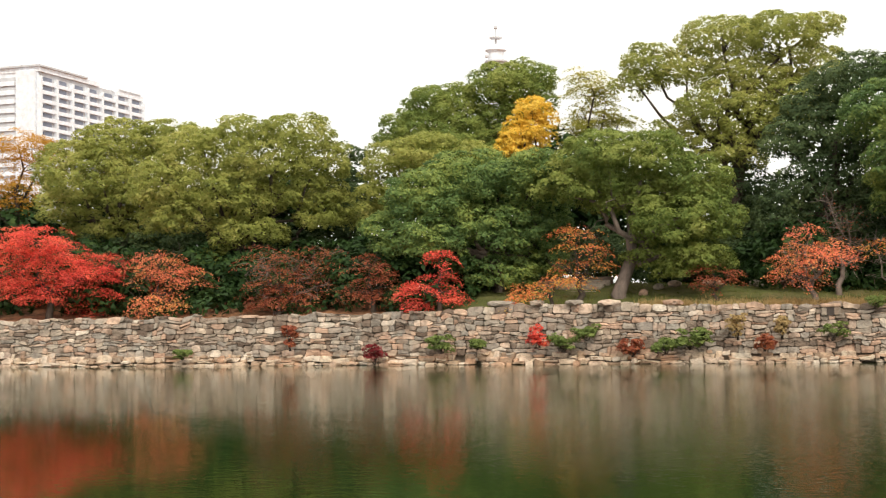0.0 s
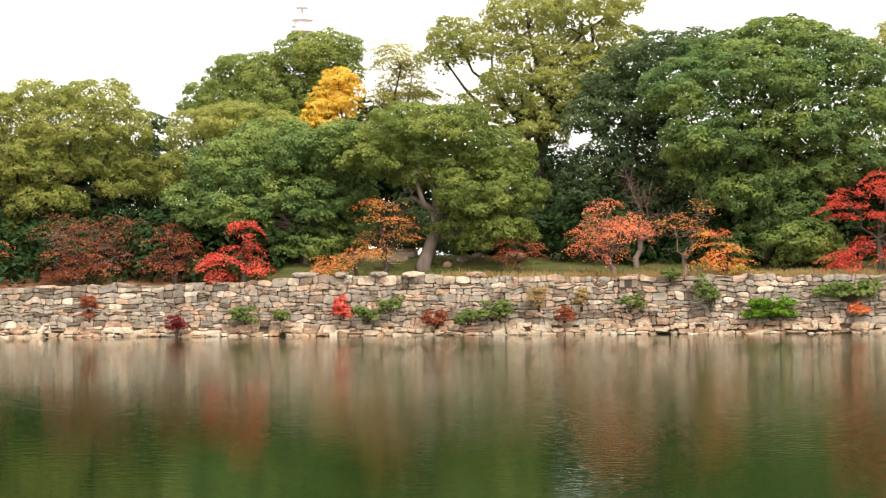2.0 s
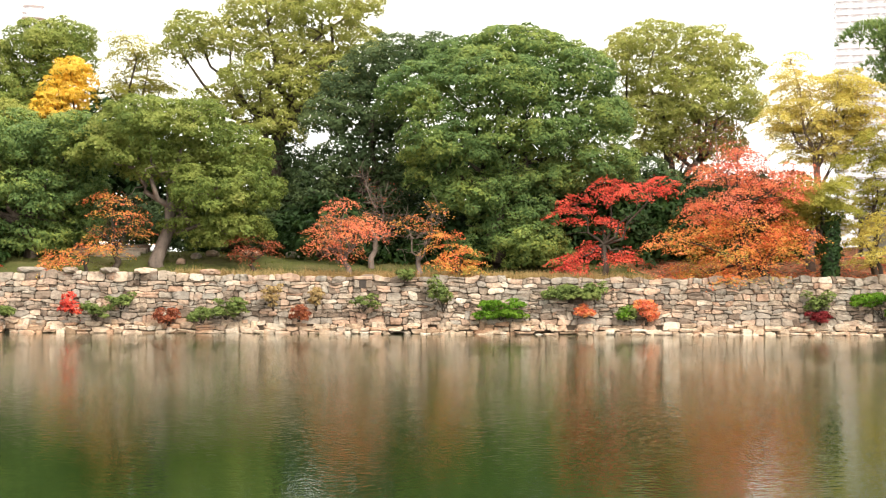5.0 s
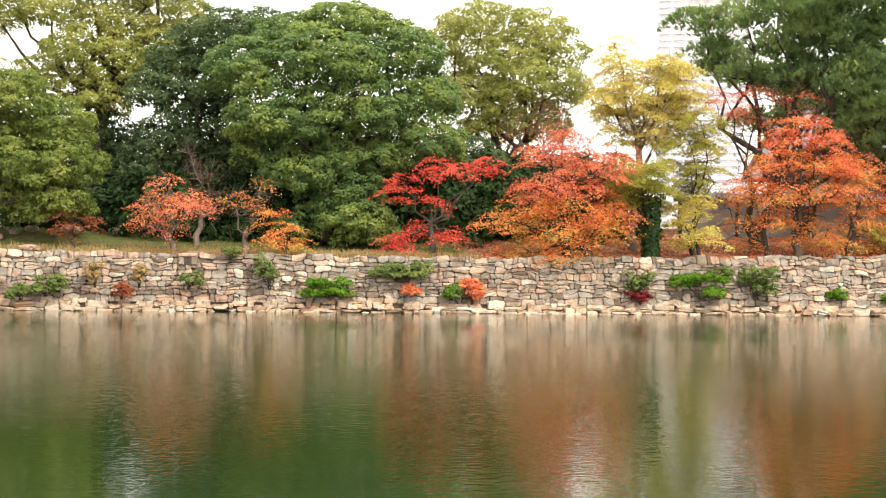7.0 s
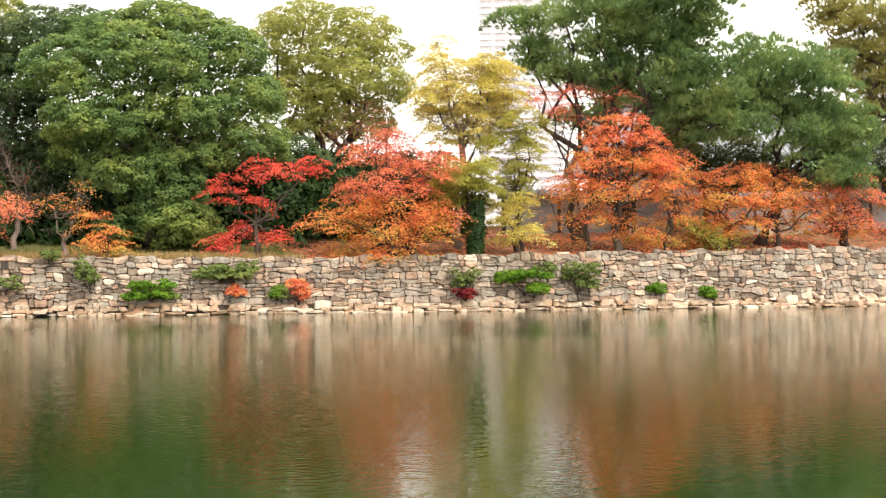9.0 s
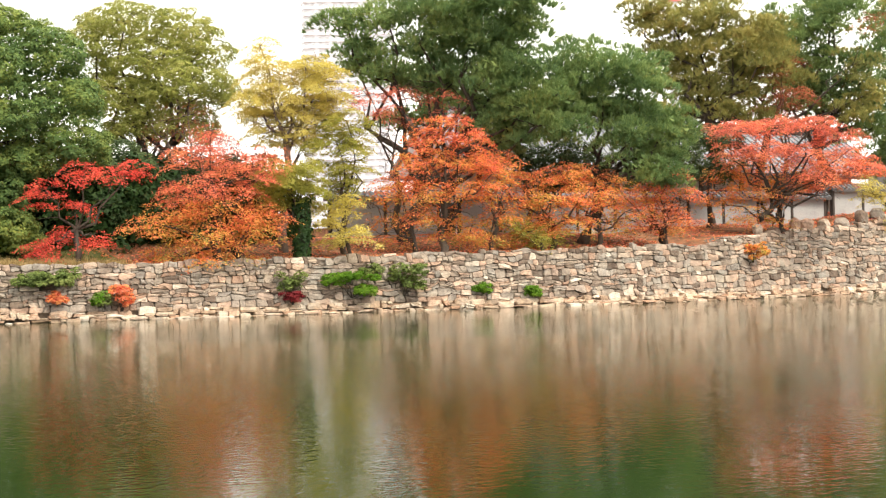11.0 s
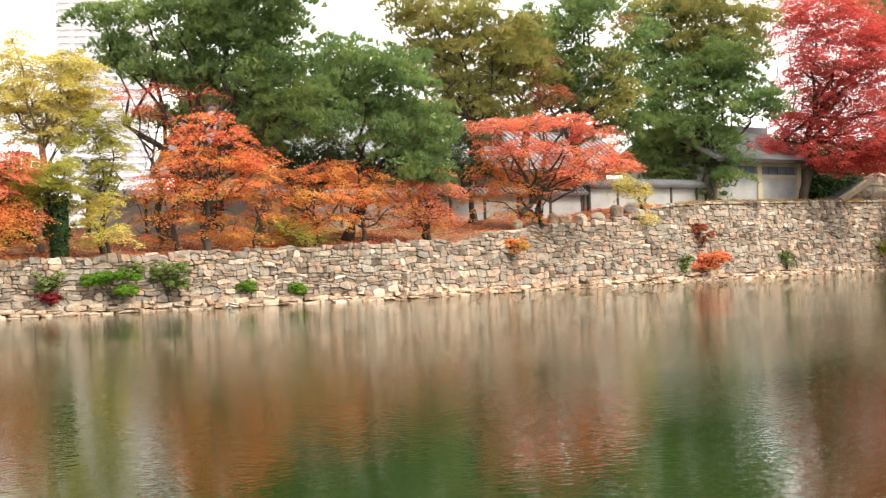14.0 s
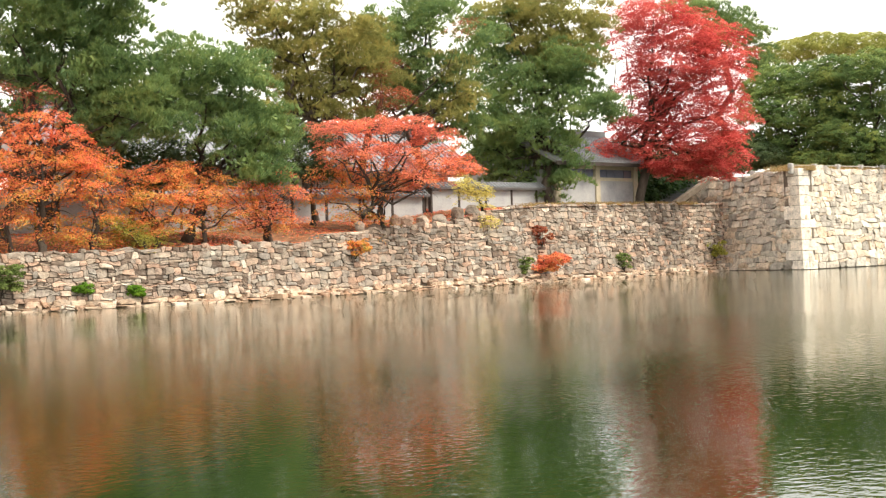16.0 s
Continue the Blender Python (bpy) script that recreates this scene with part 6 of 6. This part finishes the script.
# drain opening near the wall's top
d_a, d_b = np.array(WALL_A), np.array(WALL_B)
d_dir = (d_b - d_a) / np.linalg.norm(d_b - d_a)
d_p = np.array((15.21, 58.96))
ob, L = stand("drain_opening", tuple(d_p - d_dir * 0.5), tuple(d_p + d_dir * 0.5), 1.9, "small square drain opening framed by pale blocks", "drain")
boxes("lintel", [(0.1, 0.85, -0.1, 0.5, 0.26, 0.4)], M_STONE1, ob, "", 0.03)
for x0, x1 in ((0.12, 0.32), (0.6, 0.84)):
    boxes("jamb", [(x0, x1, -0.08, 0.5, -0.06, 0.25)], M_STONE1, ob, "", 0.03)
# Solid block in dark timber colour stands in for the hollow's shade.
boxes("drain_shade", [(0.3, 0.62, -0.05, 0.04, -0.06, 0.27)], M_TIMBER, ob, "dark solid block standing for the shade inside the drain")


def rail_posts():
    """Low granite posts with one slim rail along the bastion's edge."""
    ci, co, we = np.array(CORNER_IN), np.array(CORNER_OUT), np.array(WALL_END)
    d1, d2 = unit(co - ci), unit(we - co)
    inn1, inn2 = np.array([-d1[1], d1[0]]), np.array([-d2[1], d2[0]])
    spots = [(ci + d1 * s + inn1 * 1.5, BASTION_IN + 0.2 * s / 7) for s in (1.3, 3.2, 5.1)] + [(co + d2 * s + inn2 * 1.5, BASTION_OUT) for s in (1.0, 3.6, 6.3, 9.0, 11.7, 14.4)]
    for k, (p, z) in enumerate(spots):
        bm = bmesh.new()
        box(bm, -0.16, 0.16, -0.16, 0.16, -0.3, 0.42, 0.04)
        ob = part("railing_post", bm, M_POST, None)
        ob.location = (p[0], p[1], z)
        tagged(ob, "short square granite railing post on the bastion edge", "post", "railing posts on the bastion")
    for (p, z), (q, w) in zip(spots, spots[1:]):
        v, f = tube([(p[0], p[1], z + 0.3), ((p[0] + q[0]) / 2, (p[1] + q[1]) / 2, (z + w) / 2 + 0.28), (q[0], q[1], w + 0.3)], [0.035] * 3, 6)
        tagged(mesh_object("railing_bar", v, f, M_POST, None, "", True), "slim grey rail between granite posts", "railing", "rails on the bastion")


rail_posts()


def rock(name, label, place, size, seed, material=None):
    rng = np.random.default_rng(seed)
    bm = bmesh.new()
    bmesh.ops.create_icosphere(bm, subdivisions=2, radius=1)
    k = rng.uniform(0, 50)
    for vtx in bm.verts:
        c = vtx.co
        s = 1 + 0.28 * noise.noise((c.x * 1.3 + k, c.y * 1.3, c.z * 1.3))
        m = max(abs(c.x), abs(c.y), abs(c.z)) ** 0.55
        vtx.co = Vector((c.x * size[0], c.y * size[1], c.z * size[2])) * (s / m * 0.8)
    ob = part(name, bm, material or M_STONE1, None)
    ob.location, ob.rotation_euler = place, (0, 0, rng.uniform(0, 3))
    return tagged(ob, label, "rock")


for k, (x, w, h) in enumerate(((58.2, 0.3, 0.45), (59.3, 0.45, 0.3), (60.9, 0.35, 0.5), (61.8, 0.5, 0.42), (63.2, 0.4, 0.4), (64.6, 0.5, 0.36), (66.2, 0.42, 0.5), (67.5, 0.5, 0.4))):
    rock("boulder", "rough upright boulder on the stepped wall top", (x, wall_y(x) + 0.9, top_at(x) + h * 0.35), (w, w, h), 500 + k)
for k, (x, w) in enumerate(((5.4, 0.75), (6.8, 0.7), (9.3, 0.7), (2.4, 0.8), (3.9, 0.6))):
    rock("cap_stone", "flat pale cap stone on the wall top", (x, wall_y(x) + 0.65, top_at(x) + 0.07), (w, 0.4, 0.17), 520 + k)
for k, (x, d, w) in enumerate(((9.4, 5.2, 0.35), (10.2, 6.0, 0.5), (11.9, 6.6, 0.6), (13.6, 6.2, 0.4), (8.6, 4.0, 0.25), (14.9, 6.8, 0.55))):
    rock("field_stone", "mossy grey stone lying in the grass", (x, wall_y(x) + d, behind(x, d) + 0.1), (w, w * 0.7, 0.2), 540 + k)


def blades(name, label, spots, height, rng, material, per=7):
    """Thin upright grass blades scattered over spots."""
    pos = np.repeat(np.array(spots), per, axis=0)
    n = len(pos)
    pos[:, :2] += rng.normal(0, 0.09, (n, 2))
    e = unit(np.array([0, 0, 1.0]) + rng.normal(0, 0.28, (n, 3)))
    a = rng.uniform(0, math.pi, n)
    side = np.stack([np.cos(a), np.sin(a), 0 * a], 1) * 0.016
    ln = (height * rng.uniform(0.5, 1.3, n))[:, None]
    v = np.stack([pos - side, pos + side, pos + e * ln], 1).reshape(-1, 3)
    return tagged(mesh_object(name, v, np.arange(len(v)).reshape(-1, 3), material), label, "grass", "", "stuff")


rng_g = np.random.default_rng(5)
sp = []
for _ in range(1500):
    x = rng_g.choice([rng_g.uniform(8, 27), rng_g.uniform(13, 25)])
    d = 0.75 + abs(rng_g.normal(0, 0.8))
    sp.append((x, wall_y(x) + d, behind(x, d) - 0.03))
blades("dry_grass", "straw-coloured dry grass along the wall top", sp, 0.32, rng_g, M_DRYGRASS)
sp = []
for _ in range(900):
    x = rng_g.uniform(73, 93)
    sp.append((x, wall_y(x) + rng_g.uniform(0.8, 2.0), top_at(x) - 0.05))
blades("dry_grass", "straw-coloured dry grass below the white building", sp, 0.26, rng_g, M_DRYGRASS)
sp = []
for _ in range(1600):
    s = rng_g.uniform(-2.4, 26)
    if s < 0:
        p = np.array(CORNER_OUT) + unit(np.array(CORNER_IN) - np.array(CORNER_OUT)) * -s + np.array([1.5 + rng_g.uniform(0, 1.2), 0])
    else:
        p = np.array(CORNER_OUT) + unit(np.array(WALL_END) - np.array(CORNER_OUT)) * s + np.array([0.3, 1.25 + rng_g.uniform(0, 1.6)])
    sp.append((p[0], p[1], BASTION_OUT - 0.08))
blades("dry_grass", "fringe of dry orange grass on the bastion edge", sp, 0.42, rng_g, M_DRYGRASS)
sp = []
for _ in range(2600):
    x, d = rng_g.uniform(-2, 27), rng_g.uniform(1.5, 9)
    sp.append((x, wall_y(x) + d, behind(x, d) - 0.02))
M_LAWN = leaf_material("lawn_blades", [(0.0, (0.07, 0.09, 0.02)), (0.5, (0.13, 0.15, 0.03)), (1.0, (0.22, 0.20, 0.06))], 0.3)
blades("lawn_grass", "short mossy green grass on the slope", sp, 0.12, rng_g, M_LAWN)


def fallen(n, x0, x1, rng):
    xs, ds = rng.uniform(x0, x1, n), rng.uniform(0.6, 8.5, n)
    pos = np.array([(x, wall_y(x) + d, behind(x, d) + 0.05) for x, d in zip(xs, ds)])
    nor = unit(np.array([0, 0, 1.0]) + rng.normal(0, 0.35, (n, 3)))
    v, f = leaf_tris(pos, nor, 0.06, rng, 0.7)
    tagged(mesh_object("fallen_leaf_litter", v, f, LEAF["coral"]), "scattered orange and rust fallen leaves", "leaf litter", "", "stuff")


fallen(15000, 27, 72, rng_g)


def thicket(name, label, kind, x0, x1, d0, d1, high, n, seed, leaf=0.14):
    """A belt of undergrowth that closes the wood at the back, shade put into its leaf colour."""
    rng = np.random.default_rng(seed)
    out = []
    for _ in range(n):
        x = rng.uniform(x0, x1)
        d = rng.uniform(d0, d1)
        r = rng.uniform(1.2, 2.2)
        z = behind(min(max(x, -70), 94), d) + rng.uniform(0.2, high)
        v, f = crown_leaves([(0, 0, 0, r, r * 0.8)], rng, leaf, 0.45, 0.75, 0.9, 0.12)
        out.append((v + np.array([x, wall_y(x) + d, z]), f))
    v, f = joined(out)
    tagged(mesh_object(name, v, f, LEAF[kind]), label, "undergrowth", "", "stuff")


# The near-black ivy colour puts the shade beneath the crowns into these leaves.
thicket("undergrowth", "dense undergrowth closing the wood at the back, coloured as deep shade", "ivy", -42, 32, 12, 19, 5.4, 150, 61, 0.22)
thicket("undergrowth", "low undergrowth beneath the evergreen trees, coloured as deep shade", "ivy", -36, 1, 3.2, 9, 1.1, 60, 62)
thicket("undergrowth", "low undergrowth beneath the dome tree, coloured as deep shade", "ivy", 14, 31, 6.0, 11, 1.0, 40, 63)


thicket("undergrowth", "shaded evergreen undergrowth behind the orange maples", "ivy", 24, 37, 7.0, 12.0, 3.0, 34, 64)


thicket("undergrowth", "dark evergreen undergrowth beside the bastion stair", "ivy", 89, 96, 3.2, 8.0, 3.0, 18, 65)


def ivy_trunk():
    rng = np.random.default_rng(77)
    ob = tagged(new("ivy"), "dark ivy clothing the trunk of a small tree", "ivy")
    ob.location = (34.01, 54.60, 2.30)
    n = 1500
    a, z = rng.uniform(0, 2 * math.pi, n), rng.uniform(0, 2.6, n)
    r = 0.30 + 0.12 * rng.random(n)
    pos = np.stack([np.cos(a) * r, np.sin(a) * r, z], 1)
    v, f = leaf_tris(pos, unit(np.stack([np.cos(a), np.sin(a), 0.3 + 0 * a], 1) + rng.normal(0, 0.3, (n, 3))), 0.07, rng, 0.8)
    mesh_object("foliage", v, f, LEAF["ivy"], ob)
    v, f = tube([(0.2, -0.2, -0.1), (0.26, -0.18, 1.2), (0.22, -0.2, 2.4)], [0.05, 0.04, 0.02], 5)
    mesh_object("vine", v, f, M_BARK, ob, "", True)


ivy_trunk()


# ---- the blocks of the walls ----
stones_of(found_1, wall_1, M_STONE1, M_STONES, (82, 100), 300)
stones_of(found_2, wall_2, M_STONE1, M_STONES)
stones_of(found_3, wall_3, M_PALE1, M_PALE, (8, 16), 140)
stones_of(found_4, wall_4, M_STONE1, M_PALE, (0, 0))
